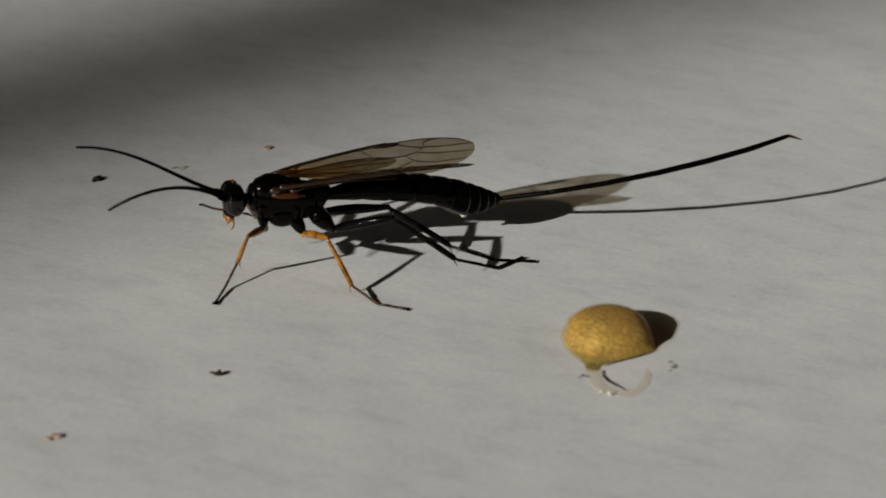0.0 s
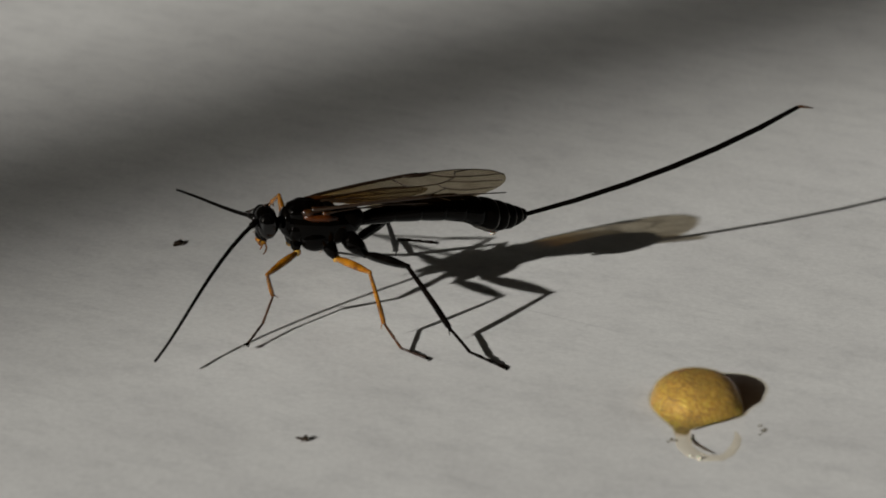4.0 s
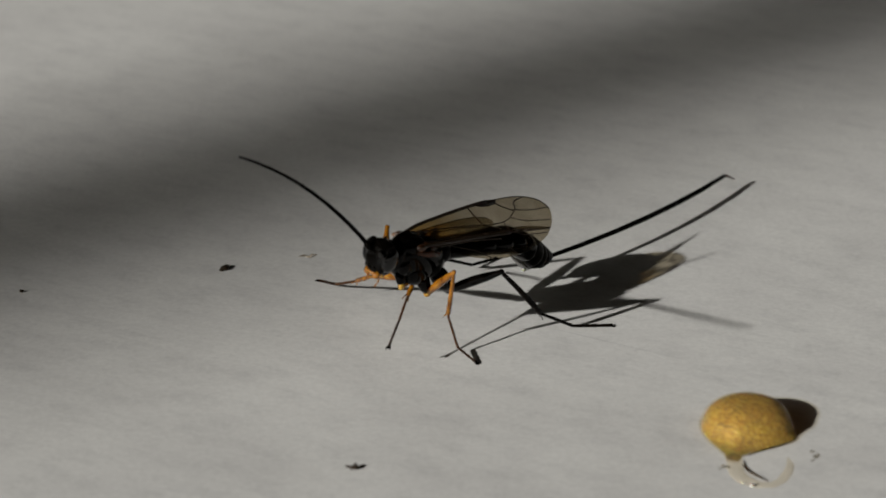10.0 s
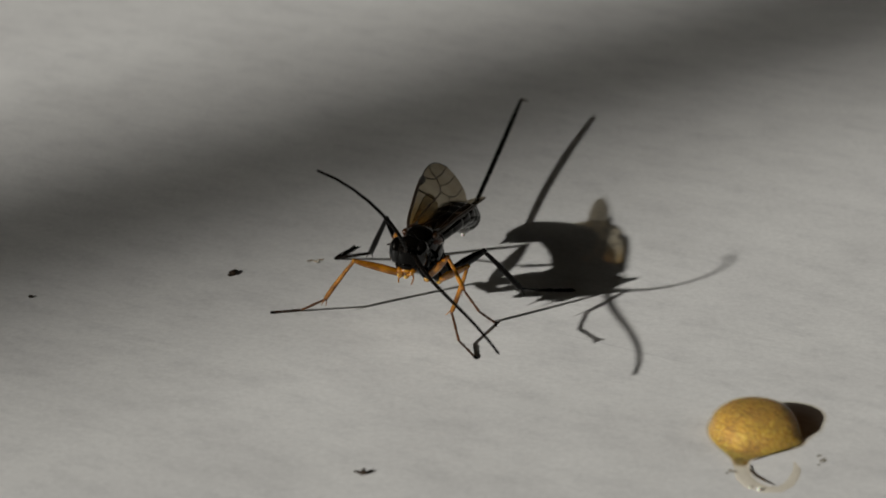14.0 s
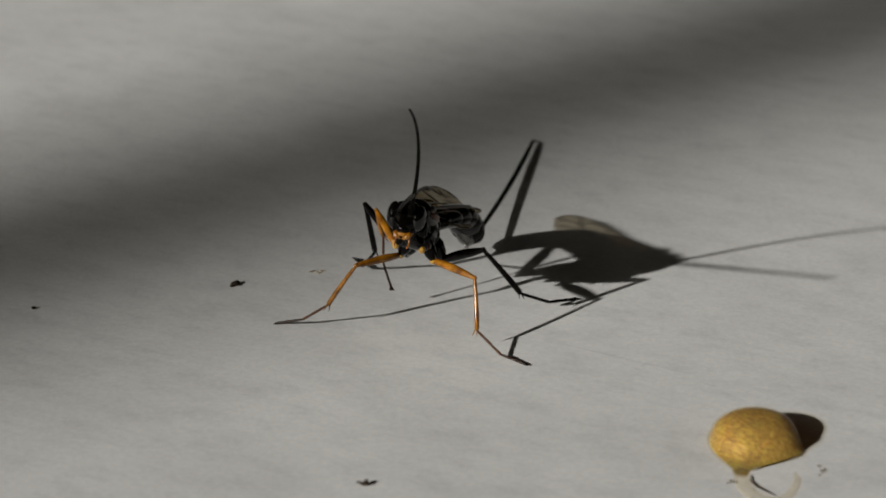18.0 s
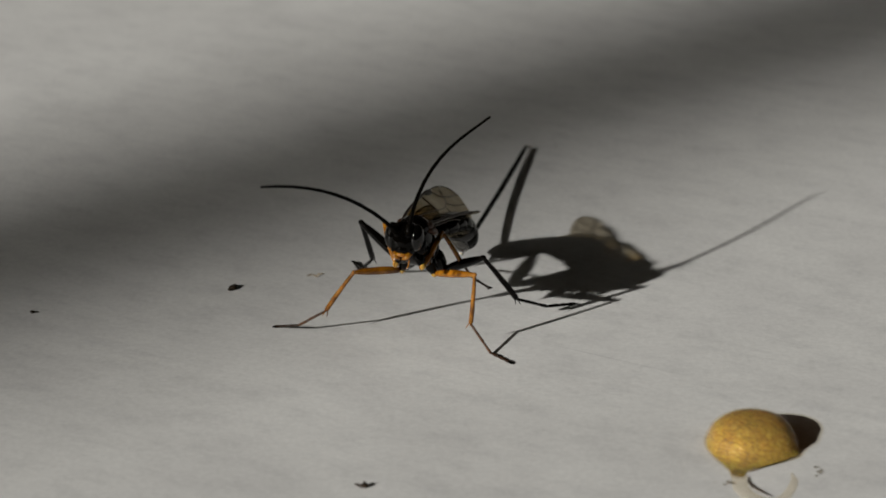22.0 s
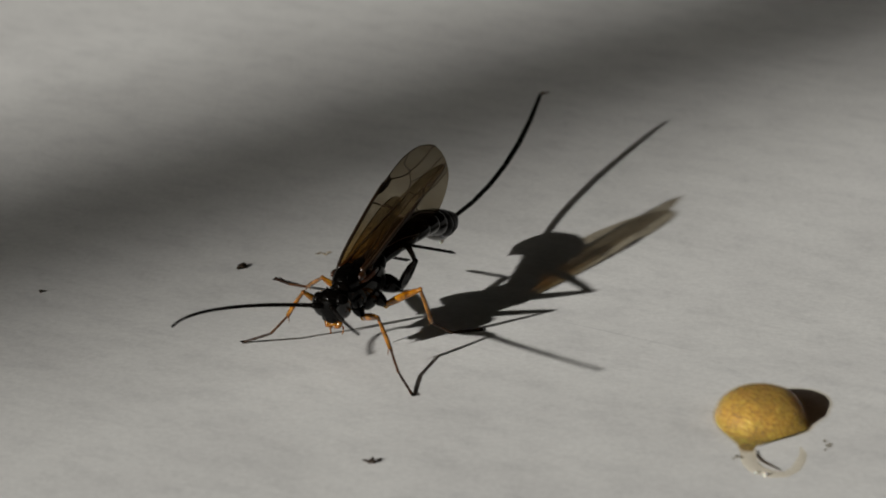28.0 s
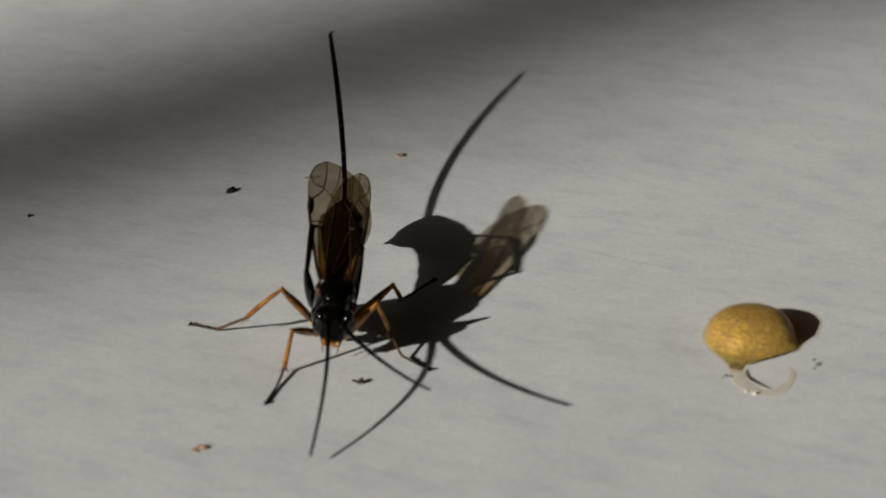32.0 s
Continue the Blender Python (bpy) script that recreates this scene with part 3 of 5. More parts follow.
def make_wings():
    """Wings in their own space: x runs back to the tip as -x, y is the chord with the leading edge at y = 0."""
    for side in ("R", "L"):
        s = 1 if side == "R" else -1     # direction of the chord from the leading edge to the rear edge
        L = Vector(WING_TIP[side]).length
        for name, ln, wd, drop in (("forewing", L, 3.55 if side == "R" else 2.6, 0.0), ("hindwing", L * 0.56, 1.25, -0.12)):
            edge = [(0, 0.05), (0.1, 0.0), (0.25, -0.02), (0.45, -0.03), (0.62, -0.02), (0.76, 0.02), (0.88, 0.10), (0.95, 0.2), (0.99, 0.32), (1.0, 0.42), (0.985, 0.56), (0.95, 0.7),
                    (0.88, 0.85), (0.78, 0.95), (0.66, 1.0), (0.5, 0.97), (0.36, 0.84), (0.22, 0.6), (0.1, 0.32), (0.02, 0.14)]
            bm = bmesh.new()
            flat = outline(ln, wd, [tuple(q) for q in smooth_loop(edge, 3)])
            cam_z = lambda x, y: drop + 0.14 * math.sin(math.pi * max(0, min(1, -x / ln))) * (1 - y / wd) + 0.03 * math.sin(x * 2.1) * (y / wd)
            top = [bm.verts.new((x, y * s, cam_z(x, y))) for x, y in flat]
            low = [bm.verts.new((x, y * s, cam_z(x, y) - 0.012)) for x, y in flat]
            n = len(flat)
            bm.faces.new(top)
            bm.faces.new(list(reversed(low)))
            for i in range(n):
                bm.faces.new((top[i], top[(i + 1) % n], low[(i + 1) % n], low[i]))
            bmesh.ops.triangulate(bm, faces=[f for f in bm.faces if len(f.verts) > 4])
            wing = part(name, bm, WING, wasp, "smoky translucent veined wing")
            def P(u, v):
                (x, y), = outline(ln, wd, [(u, v)])
                return x, y * s, cam_z(x, y) + 0.004
            if name == "forewing":
                lines = [([(0, 0.05), (0.1, 0.0), (0.25, -0.02), (0.45, -0.03), (0.6, -0.02)], 0.13), ([(0.6, -0.02), (0.76, 0.02), (0.88, 0.10), (0.96, 0.23), (1.0, 0.42)], 0.04),
                         ([(0, 0.1), (0.2, 0.17), (0.4, 0.28), (0.5, 0.34)], 0.045), ([(0.02, 0.14), (0.2, 0.34), (0.42, 0.58), (0.55, 0.72), (0.62, 0.98)], 0.04),
                         ([(0.46, -0.02), (0.475, 0.14), (0.5, 0.34)], 0.06), ([(0.5, 0.34), (0.56, 0.38), (0.64, 0.4), (0.7, 0.36), (0.76, 0.26)], 0.045),
                         ([(0.64, 0.02), (0.7, 0.18), (0.76, 0.26), (0.78, 0.12), (0.86, 0.09)], 0.05), ([(0.76, 0.26), (0.86, 0.34), (0.99, 0.38)], 0.04),
                         ([(0.7, 0.36), (0.8, 0.5), (0.96, 0.6)], 0.035), ([(0.64, 0.4), (0.66, 0.58), (0.74, 0.72), (0.9, 0.8)], 0.035), ([(0.66, 0.58), (0.55, 0.7)], 0.04),
                         ([(0.05, 0.2), (0.2, 0.45), (0.36, 0.7), (0.45, 0.92)], 0.035)]
            else:
                lines = [([(0, 0.05), (0.25, -0.02), (0.45, -0.03), (0.76, 0.02), (0.95, 0.2)], 0.05), ([(0, 0.1), (0.3, 0.28), (0.55, 0.4), (0.95, 0.62)], 0.035),
                         ([(0.02, 0.14), (0.3, 0.5), (0.6, 0.95)], 0.035), ([(0.45, -0.03), (0.55, 0.4), (0.5, 0.78)], 0.035)]
            for ln_pts, r in lines:
                dense = []
                ends = [ln_pts[0]] + ln_pts + [ln_pts[-1]]
                for p0, p1, p2, p3 in zip(ends, ends[1:], ends[2:], ends[3:]):
                    p0, p1, p2, p3 = (np.array(q, float) for q in (p0, p1, p2, p3))
                    for k in range(4):
                        f = k / 4
                        q = 0.5 * (2 * p1 + (p2 - p0) * f + (2 * p0 - 5 * p1 + 4 * p2 - p3) * f * f + (3 * p1 - p0 - 3 * p2 + p3) * f ** 3)
                        dense.append(P(q[0], q[1]))
                dense.append(P(*ln_pts[-1]))
                part("vein", tube(dense, r * 0.78, 6), VEIN, wing)
            root = [P(0.01 + 0.13 * k / 5, 0.08 + 0.08 * k / 5) for k in range(6)]
            part("wing_root", tube(root, [0.2, 0.19, 0.16, 0.12, 0.08, 0.03], 8), AMBER, wing, "amber thickened wing root")
            if name == "forewing":
                bm = bmesh.new()
                pat = [(0.5, -0.03), (0.56, -0.04), (0.62, -0.03), (0.67, 0.0), (0.645, 0.07), (0.6, 0.07), (0.55, 0.04)]
                a = [bm.verts.new(Vector(P(*q)) + Vector((0, 0, 0.03))) for q in pat]
                b = [bm.verts.new(Vector(P(*q)) - Vector((0, 0, 0.04))) for q in pat]
                bm.faces.new(a)
                bm.faces.new(list(reversed(b)))
                for i in range(len(pat)):
                    bm.faces.new((a[i], a[(i + 1) % len(pat)], b[(i + 1) % len(pat)], b[i]))
                part("wing_spot", bm, VEIN, wing, "dark spot on the wing's front edge")
            PARTS[name + side] = wing


def make_limbs():
    for l in LEGS:
        n = int(l[1])
        fm, tb, ta, te = SEGS[n]
        hind = n == 3
        thick = {1: 0.23, 2: 0.24, 3: 0.3}[n]
        mats = (BLACK, BLACK_LEG, BLACK_LEG) if hind else (ORANGE, ORANGE, BROWN)
        words = ("black hind thigh", "black hind shin", "thin black hind foot", "thin black hind toe") if hind else ("orange thigh", "orange shin", "thin brown foot", "thin brown toe")
        bm = tube([(0, 0, 0), (fm * 0.1, 0, 0), (fm * 0.28, 0, 0.02), (fm * 0.5, 0, 0.03), (fm * 0.75, 0, 0.01), (fm * 0.93, 0, 0), (fm + 0.04, 0, 0)],
                  [thick * 0.5, thick * 0.78, thick * 0.97, thick, thick * 0.84, thick * 0.6, thick * 0.45], 14)
        femur = PARTS["femur" + l] = part("femur", bm, mats[0], wasp, words[0])
        part("knee", ball((fm, 0, 0), (thick * 0.62, thick * 0.55, thick * 0.6), 12), mats[0], femur)
        t = thick * 0.56
        bm = tube([(-0.02, 0, 0), (tb * 0.06, 0, 0), (tb * 0.3, 0, 0.03), (tb * 0.7, 0, 0.03), (tb * 0.95, 0, 0), (tb, 0, 0)], [t * 0.75, t * 0.78, t * 0.9, t * 1.08, t * 1.05, t * 0.6], 12)
        tibia = PARTS["tibia" + l] = part("tibia", bm, mats[1], wasp, words[1])
        for y in (0.09, -0.09):
            part("spur", tube([(tb * 0.97, y, -0.04), (tb + 0.14, y * 1.8, -0.14), (tb + 0.3, y * 2.2, -0.2)], [0.04, 0.03, 0.012], 6), mats[1], tibia)
        u = t * 0.62
        bm = bmesh.new()
        for a, b in ((0, 0.62), (0.62, 1.0)):
            a, b = a * ta, b * ta
            tube([(a, 0, 0), (a + 0.06, 0, 0), (b - 0.06, 0, 0.01), (b + 0.02, 0, 0)], [u * 0.65, u * 0.85, u * 1.02, u * 0.8], 8, bm)
        PARTS["tarsus" + l] = part("tarsus", bm, mats[2], wasp, words[2])
        bm = bmesh.new()
        for a, b in ((0, 0.4), (0.4, 0.68), (0.68, 1.0)):
            a, b = a * te, b * te
            tube([(a, 0, 0), (a + 0.05, 0, 0), (b - 0.05, 0, 0.01), (b + 0.01, 0, 0)], [u * 0.6, u * 0.8, u * 1.05, u * 0.8], 8, bm)
        toe = PARTS["toe" + l] = part("toe", bm, BLACK_LEG if hind else BROWN_DARK, wasp, words[3])
        for y in (1, -1):
            part("claw", tube([(te - 0.05, 0.05 * y, 0), (te + 0.14, 0.13 * y, 0.02), (te + 0.24, 0.11 * y, -0.05)], [0.055, 0.045, 0.015], 6), BLACK_DULL, toe)
        part("foot_pad", ball((te + 0.03, 0, 0.0), (0.15, 0.11, 0.08), 10), BLACK_DULL, toe)
    piece = ANT_LEN / ANT_N
    for side in ("R", "L"):
        for k in range(ANT_N):
            r0, r1 = 0.132 - 0.006 * k, 0.132 - 0.006 * (k + 1)
            bm = bmesh.new()
            if k == 0:
                tube([(-0.1, 0, 0), (0.05, 0, 0), (0.45, 0, 0), (0.55, 0, 0)], [0.12, 0.19, 0.2, 0.13], 10, bm)
            rounds = 3
            for j in range(rounds):
                a, b = piece * j / rounds, piece * (j + 1) / rounds
                ra, rb = r0 + (r1 - r0) * j / rounds, r0 + (r1 - r0) * (j + 1) / rounds
                tube([(a - 0.03, 0, 0), (a + 0.05, 0, 0), (b - 0.04, 0, 0), (b + 0.03, 0, 0)], [ra * 0.84, ra, rb, rb * 0.84], 8, bm)
            PARTS["antenna%s%d" % (side, k)] = part("antenna_segment", bm, BLACK_DULL, wasp, "thin black beaded feeler piece" if k else "thick black feeler base")


make_thorax()
make_head()
make_abdomen()
make_wings()
make_limbs()


# ---- how it stands, second by second ----
# body: x, y, z (mm), yaw, pitch, roll; tail end: abdomen yaw, pitch, rear bend, tail yaw, pitch, tail bends up, sideways; wings: pitch, yaw of each;
# each feeler: azimuth, elevation, bends down, sideways, growth of the bend;
# each leg: toe x, y, z (mm), foot slope, foot turn, toe slope, toe turn, knee swivel; angles in degrees
STANCES = []
LEG_AT = 27


def stance(t, body, tail, wings, feeler_r, feeler_l, *legs):
    STANCES.append((t, np.array([*body, *tail, *wings, *feeler_r, *feeler_l, *[v for leg in legs for v in leg]], float)))


def limb_pose(p, d, up):
    """A pose at p (mm) with x along d and z near up."""
    x = Vector(d).normalized()
    y = Vector(up).cross(x)
    if y.length < 1e-5:
        y = x.orthogonal()
    y.normalize()
    z = x.cross(y)
    m = Matrix((x, y, z)).transposed().to_4x4()
    m.translation = Vector(p) * MM
    return m


def placed(turn, at):
    m = turn.to_4x4()
    m.translation = Vector(at) * MM
    return m


def rot3(yaw, pitch, roll=0.0):
    return Matrix.Rotation(yaw, 3, "Z") @ Matrix.Rotation(pitch, 3, "Y") @ Matrix.Rotation(roll, 3, "X")


def poses_at(v):
    """All poses, part by part, for one stance."""
    r, up = np.radians, Vector((0, 0, 1))
    out = {}
    B = rot3(r(v[3]), -r(v[4]), r(v[5]))
    T = Vector(v[:3])
    out["wasp"] = placed(B, T)
    back = B.transposed()
    A = rot3(r(v[6]), r(v[7]))
    out["abdomen"] = placed(A, PETIOLE)
    mid = Vector(PETIOLE) + A @ Vector((-ABD_FRONT, 0, 0.35))
    A2 = A @ Matrix.Rotation(r(v[8]), 3, "Y")
    out["abdomen_end"] = placed(A2, mid)
    p = mid + A2 @ Vector((-(ABD_LEN - ABD_FRONT), 0, -0.55))
    O, bend = A2 @ rot3(r(v[9]), r(v[10])), rot3(r(v[12]), r(v[11]))
    for k in range(OVI_N):
        out["tail%d" % k] = placed(O, p)
        p = p + O @ Vector((-OVI_LEN / OVI_N, 0, 0))
        O = O @ bend
    root, reach_ = {}, {}
    for side, s, i in (("R", -1, 13), ("L", 1, 15)):
        root[side] = Vector((WING_BASE[0], WING_BASE[1] * s, WING_BASE[2] + (0.1 if side == "R" else 0.0)))
        reach_[side] = rot3(r(v[i + 1]), r(v[i])) @ Vector(WING_TIP[side])
    # the upper wing slopes down to the lower one, which leans inwards
    span = root["L"] + reach_["L"] - root["R"] - reach_["R"]
    tilt = span.cross(reach_["R"] + reach_["L"])
    tilt = (-tilt if tilt.z < 0 else tilt).normalized() + Vector((0, 0.12, 0))
    for side, s, lean in (("R", -1, tilt), ("L", 1, Vector((0, -0.36, 1)))):
        out["forewing" + side] = limb_pose(root[side], -reach_[side], lean)
        out["hindwing" + side] = limb_pose(root[side] + Vector((-0.7, -0.1 * s, -0.12)), -reach_[side], lean)
    for side, s, i in (("R", -1, 17), ("L", 1, 22)):
        az_, el_, cb, cs, ct = (r(x) for x in v[i:i + 5])
        M, p = rot3(az_, -el_), Vector((HEAD_AT[0] + 0.65, 0.35 * s, HEAD_AT[2] + 0.25))
        for k in range(ANT_N):
            out["antenna%s%d" % (side, k)] = placed(M, p)
            p = p + M @ Vector((ANT_LEN / ANT_N, 0, 0))
            M = M @ rot3(cs, cb + ct * (2 * k / (ANT_N - 2) - 1))
    for i, l in enumerate(LEGS):
        fx, fy, fz, e, turn, e2, turn2, sw = v[LEG_AT + 8 * i:LEG_AT + 8 + 8 * i]
        n, s = int(l[1]), 1 if l[0] == "L" else -1
        fm, tb, ta, te = SEGS[n]
        hip = T + B @ Vector((HIPS[n][0], HIPS[n][1] * s, HIPS[n][2]))
        foot = Vector((fx, fy, fz + 0.08))
        h = Vector((hip.x - foot.x, hip.y - foot.y, 0)).normalized()
        ball_at = foot + te * (math.cos(r(e2)) * (Matrix.Rotation(r(turn2), 3, "Z") @ h) + math.sin(r(e2)) * up)
        ank = ball_at + ta * (math.cos(r(e)) * (Matrix.Rotation(r(turn), 3, "Z") @ h) + math.sin(r(e)) * up)
        u = ank - hip
        D = min(max(u.length, abs(fm - tb) + 0.05), fm + tb - 0.02)
        u.normalize()
        x = (fm * fm - tb * tb + D * D) / (2 * D)
        nn = (up - u * u.z).normalized()
        nn = Matrix.Rotation(r(sw), 3, u) @ nn
        knee = hip + u * x + nn * math.sqrt(max(fm * fm - x * x, 1e-6))
        ank = hip + u * D
        for name, a_, b_, v_ in (("femur", hip, knee, nn), ("tibia", knee, ank, nn), ("tarsus", ank, ball_at, up), ("toe", ball_at, foot, up)):
            out[name + l] = limb_pose(back @ (a_ - T), back @ (b_ - a_), back @ v_)
    return out


def between(t):
    """The stance at t: a smooth curve through the keyed stances, feet lifted while they step."""
    ts = [s[0] for s in STANCES]
    k = min(max(0, next((i for i, x in enumerate(ts) if x > t), len(ts)) - 1), len(ts) - 2)
    (t0, a), (t1, b) = STANCES[k], STANCES[k + 1]
    f = (t - t0) / (t1 - t0)
    def slope(i):
        if i <= 0 or i >= len(STANCES) - 1:
            return np.zeros_like(a)
        (u0, p), (u1, q), (u2, w) = STANCES[i - 1], STANCES[i], STANCES[i + 1]
        d0, d1 = (q - p) / (u1 - u0), (w - q) / (u2 - u1)
        return np.where(d0 * d1 > 0, 2 * d0 * d1 / np.where(d0 + d1 == 0, 1, d0 + d1), 0)
    h = t1 - t0
    f2, f3 = f * f, f ** 3
    v = (2 * f3 - 3 * f2 + 1) * a + (f3 - 2 * f2 + f) * h * slope(k) + (3 * f2 - 2 * f3) * b + (f3 - f2) * h * slope(k + 1)
    for i in range(6):
        j = LEG_AT + 8 * i
        gone = math.hypot(*(b[j:j + 2] - a[j:j + 2]))
        on_ground = a[j + 2] < 0.3 and b[j + 2] < 0.3
        if on_ground:
            g = min(1, max(0, (f - 0.3) / 0.4))
            g = g * g * (3 - 2 * g)
            v[j:j + 3] = a[j:j + 3] + (b[j:j + 3] - a[j:j + 3]) * g
            if gone > 0.5:
                v[j + 2] += min(1.2, 0.35 * gone) * math.sin(math.pi * g)
    return v


def carried_roll(before, m):
    """The pose m, rolled about its own x axis so as to follow on from the pose before."""
    old = before.to_3x3()
    turn = old.col[0].rotation_difference(m.to_3x3().col[0]).to_matrix() @ old
    out = turn.to_4x4()
    out.translation = m.translation
    return out


LIMB = ("femur", "tibia", "tarsus", "toe")


def aim(m):
    return m.to_3x3().col[0].normalized()


def swung(a, b, f, l, body):
    """The limb l swung in the air from its poses in a to those in b, joint by joint, kept off the ground."""
    f = f * f * (3 - 2 * f)
    ways = []
    for name in LIMB:
        d0, d1 = aim(a[name + l]), aim(b[name + l])
        q = d0.rotation_difference(d1)
        ways.append(Matrix.Rotation(q.angle * f, 3, q.axis) @ d0)
    turn, down = body.to_3x3(), body.to_3x3().transposed() @ Vector((0, 0, -1))
    hip = a["femur" + l].translation / MM
    for _ in range(30):
        joints = [hip]
        for d, length in zip(ways, SEGS[int(l[1])]):
            joints.append(joints[-1] + d * length)
        low = min(joints[1:], key=lambda q: (turn @ q).z)
        if (turn @ low).z + body.translation.z / MM > 0.07:
            break
        lift = Matrix.Rotation(math.radians(2), 3, down.cross(low - hip))
        ways = [lift @ d for d in ways]
    return {name + l: limb_pose(q, d, -down) for name, q, d in zip(LIMB, joints, ways)}


def all_rows():
    steps = [poses_at(between(k / 10)) for k in range(321)]
    for (t0, _), (t1, _) in zip(STANCES, STANCES[1:]):
        k0, k1 = round(t0 * 10), round(t1 * 10)
        for l in LEGS:
            fastest = max(aim(steps[k][n + l]).angle(aim(steps[k + 1][n + l])) for k in range(k0, k1) for n in LIMB)
            if fastest > math.radians(35):
                for k in range(k0 + 1, k1):
                    steps[k].update(swung(steps[k0], steps[k1], (k - k0) / (k1 - k0), l, steps[k]["wasp"]))
    rows = {}
    for k, poses in enumerate(steps):
        for name, m in poses.items():
            if k and name.startswith(LIMB):
                m = carried_roll(rows[name][-1][1], m)
            rows.setdefault(name, []).append((k / 10, m))
    return rows


def motions():
    rows = all_rows()
    walk(wasp, rows["wasp"])
    for name, ob in PARTS.items():
        if name in rows:
            walk(ob, rows[name])


PARTS["head"].matrix_basis = pose(HEAD_AT[0] * MM, HEAD_AT[1] * MM, HEAD_AT[2] * MM, 0, 8, 0)


stance(0.0, (-1.07, -17.77, 3.83, -162.17, 2.4, -5.07), (0.39, -3.65, -1.47, -34.28, 23.89, -1.78, 11.35), (-1.64, 2.46, 1.78, -1.65), (20.46, 28.35, 1.66, -0.24, 4.4), (27.68, 33.38, 2.95, 2.15, -1.84),
       (-4.8, -24.17, 0, 27.96, 2.48, 3.97, 11.52, -25.83), (5.76, -24.63, 0, 12.54, 2.87, -1.8, 23.79, 14.16), (12.63, -17.43, 0, 20.62, 22.24, 0.94, 43.37, 9.62),
       (-6.22, -11.7, 0.62, 16.38, -2.75, 15.28, -8.86, 2.76), (-0.46, -9.54, 0, 25, -0.09, 6, -0.09, 0.25), (13.24, -17.87, 0, 6.49, -15.05, 0.47, 8.02, 1.11))
stance(1.0, (-1.81, -17.91, 4.01, -160.82, 1.31, -5.87), (-0.37, -2.1, -2.27, -6.87, 7.7, 2.16, 2.7), (-1.03, 1.54, 2.77, -2.31), (-57.67, 2.92, 1.75, -0.19, 4.27), (24.25, 36.32, 3.11, 2.23, -1.47),
       (-5.5, -24.67, 0, 25.53, 2.77, 12.4, 8.07, -24.15), (5.41, -24.4, 0, 11.46, 3.72, -1.38, 19.14, 16.46), (11.52, -16.63, 0, 25.5, 32.8, 3.14, 1.13, 46.94),
       (-6.23, -11.63, 0.63, 16.7, -7.16, 16.1, -14.4, 1.03), (-1.16, -9.46, 0, 25, -1.29, 6, -1.29, -3.22), (12.05, -17.68, 0, 8.08, -5.33, 0.53, -3.24, 27.3))
stance(2.0, (-3.33, -17.84, 4.07, -159.79, 1.6, -3.84), (1.79, -5.81, -2.27, -11.64, 12.87, 1.13, 2.76), (-1.91, 1.44, 0.5, -1.93), (-49.99, -2.45, 2.61, 0.42, 2.79), (49.39, 26.49, 12.03, -4.59, -0.28),
       (-5.62, -24.56, 0, 22.89, 3.03, 19.79, 9.01, -15.79), (3.95, -23.95, 0, 14.54, 6.2, -2.43, 15.85, 19.38), (10.21, -15.87, 0, 2.67, -37.14, 0.24, -13.95, 25.14),
       (-9.77, -11.13, -0.03, 18.74, -2.06, 22.26, -4.23, -40.75), (-2.85, -9.31, 0, 25, -0.79, 6, -0.79, -2.03), (9.39, -14.97, 0, 27.8, 13.35, 0.56, 49.65, 30.58))
stance(3.0, (-4.36, -16.71, 4.69, -163.38, 0.79, 0.22), (5.88, -14.16, -0.56, -2.99, 17.04, 1.04, -0.77), (-6.66, 2.61, -4.65, -1.89), (-50.42, 10.47, 2.21, -0.41, 4.04), (61.78, 30.3, 7.84, -11.11, 0.9),
       (-7.37, -23.26, 0, 30.05, -0.07, 25.82, 16.33, -27.53), (2.6, -23.44, 0, 15.82, 4.4, -0.69, 18.79, 13.59), (8.07, -15.68, 0, 21.38, 19.65, -0.38, -36.24, 45.61),
       (-10.79, -11.44, 0, 25.3, -44.42, 11.28, 20.41, 6.42), (-4.26, -6.96, 0, 25, -8.25, 6, -8.25, -5.59), (8.92, -15.86, 0, 12.52, -9.81, 1.43, -8.26, 41.26))
stance(3.5, (-4.43, -16.1, 5.12, -166.16, 1.04, 4.28), (8.93, -3.39, -1.35, -10.01, 17.82, 0.12, 4.67), (-3.39, 5.75, -0.01, -0.61), (-81.2, -14.31, -0.18, 0.47, 0.58), (43.87, -36.18, -2.24, 2.94, -5.83),
       (-7.87, -23.3, 0, 41.92, 7.99, 13.66, 4.38, -27.93), (2.21, -22.8, 0, 17.73, -7.34, 0.85, 6.12, 13.03), (6.52, -23.92, 0, 4.33, -21.19, 9.97, 4.47, 23.54),
       (-8.98, -9.24, 3.08, 23.91, 1.68, 24.44, 3.23, -2.45), (-4.09, -6.04, 0, 25, -2.87, 6, -2.87, -2.57), (2.66, -5.83, 0, 4.12, 27.82, 0.64, -82.63, 20.84))
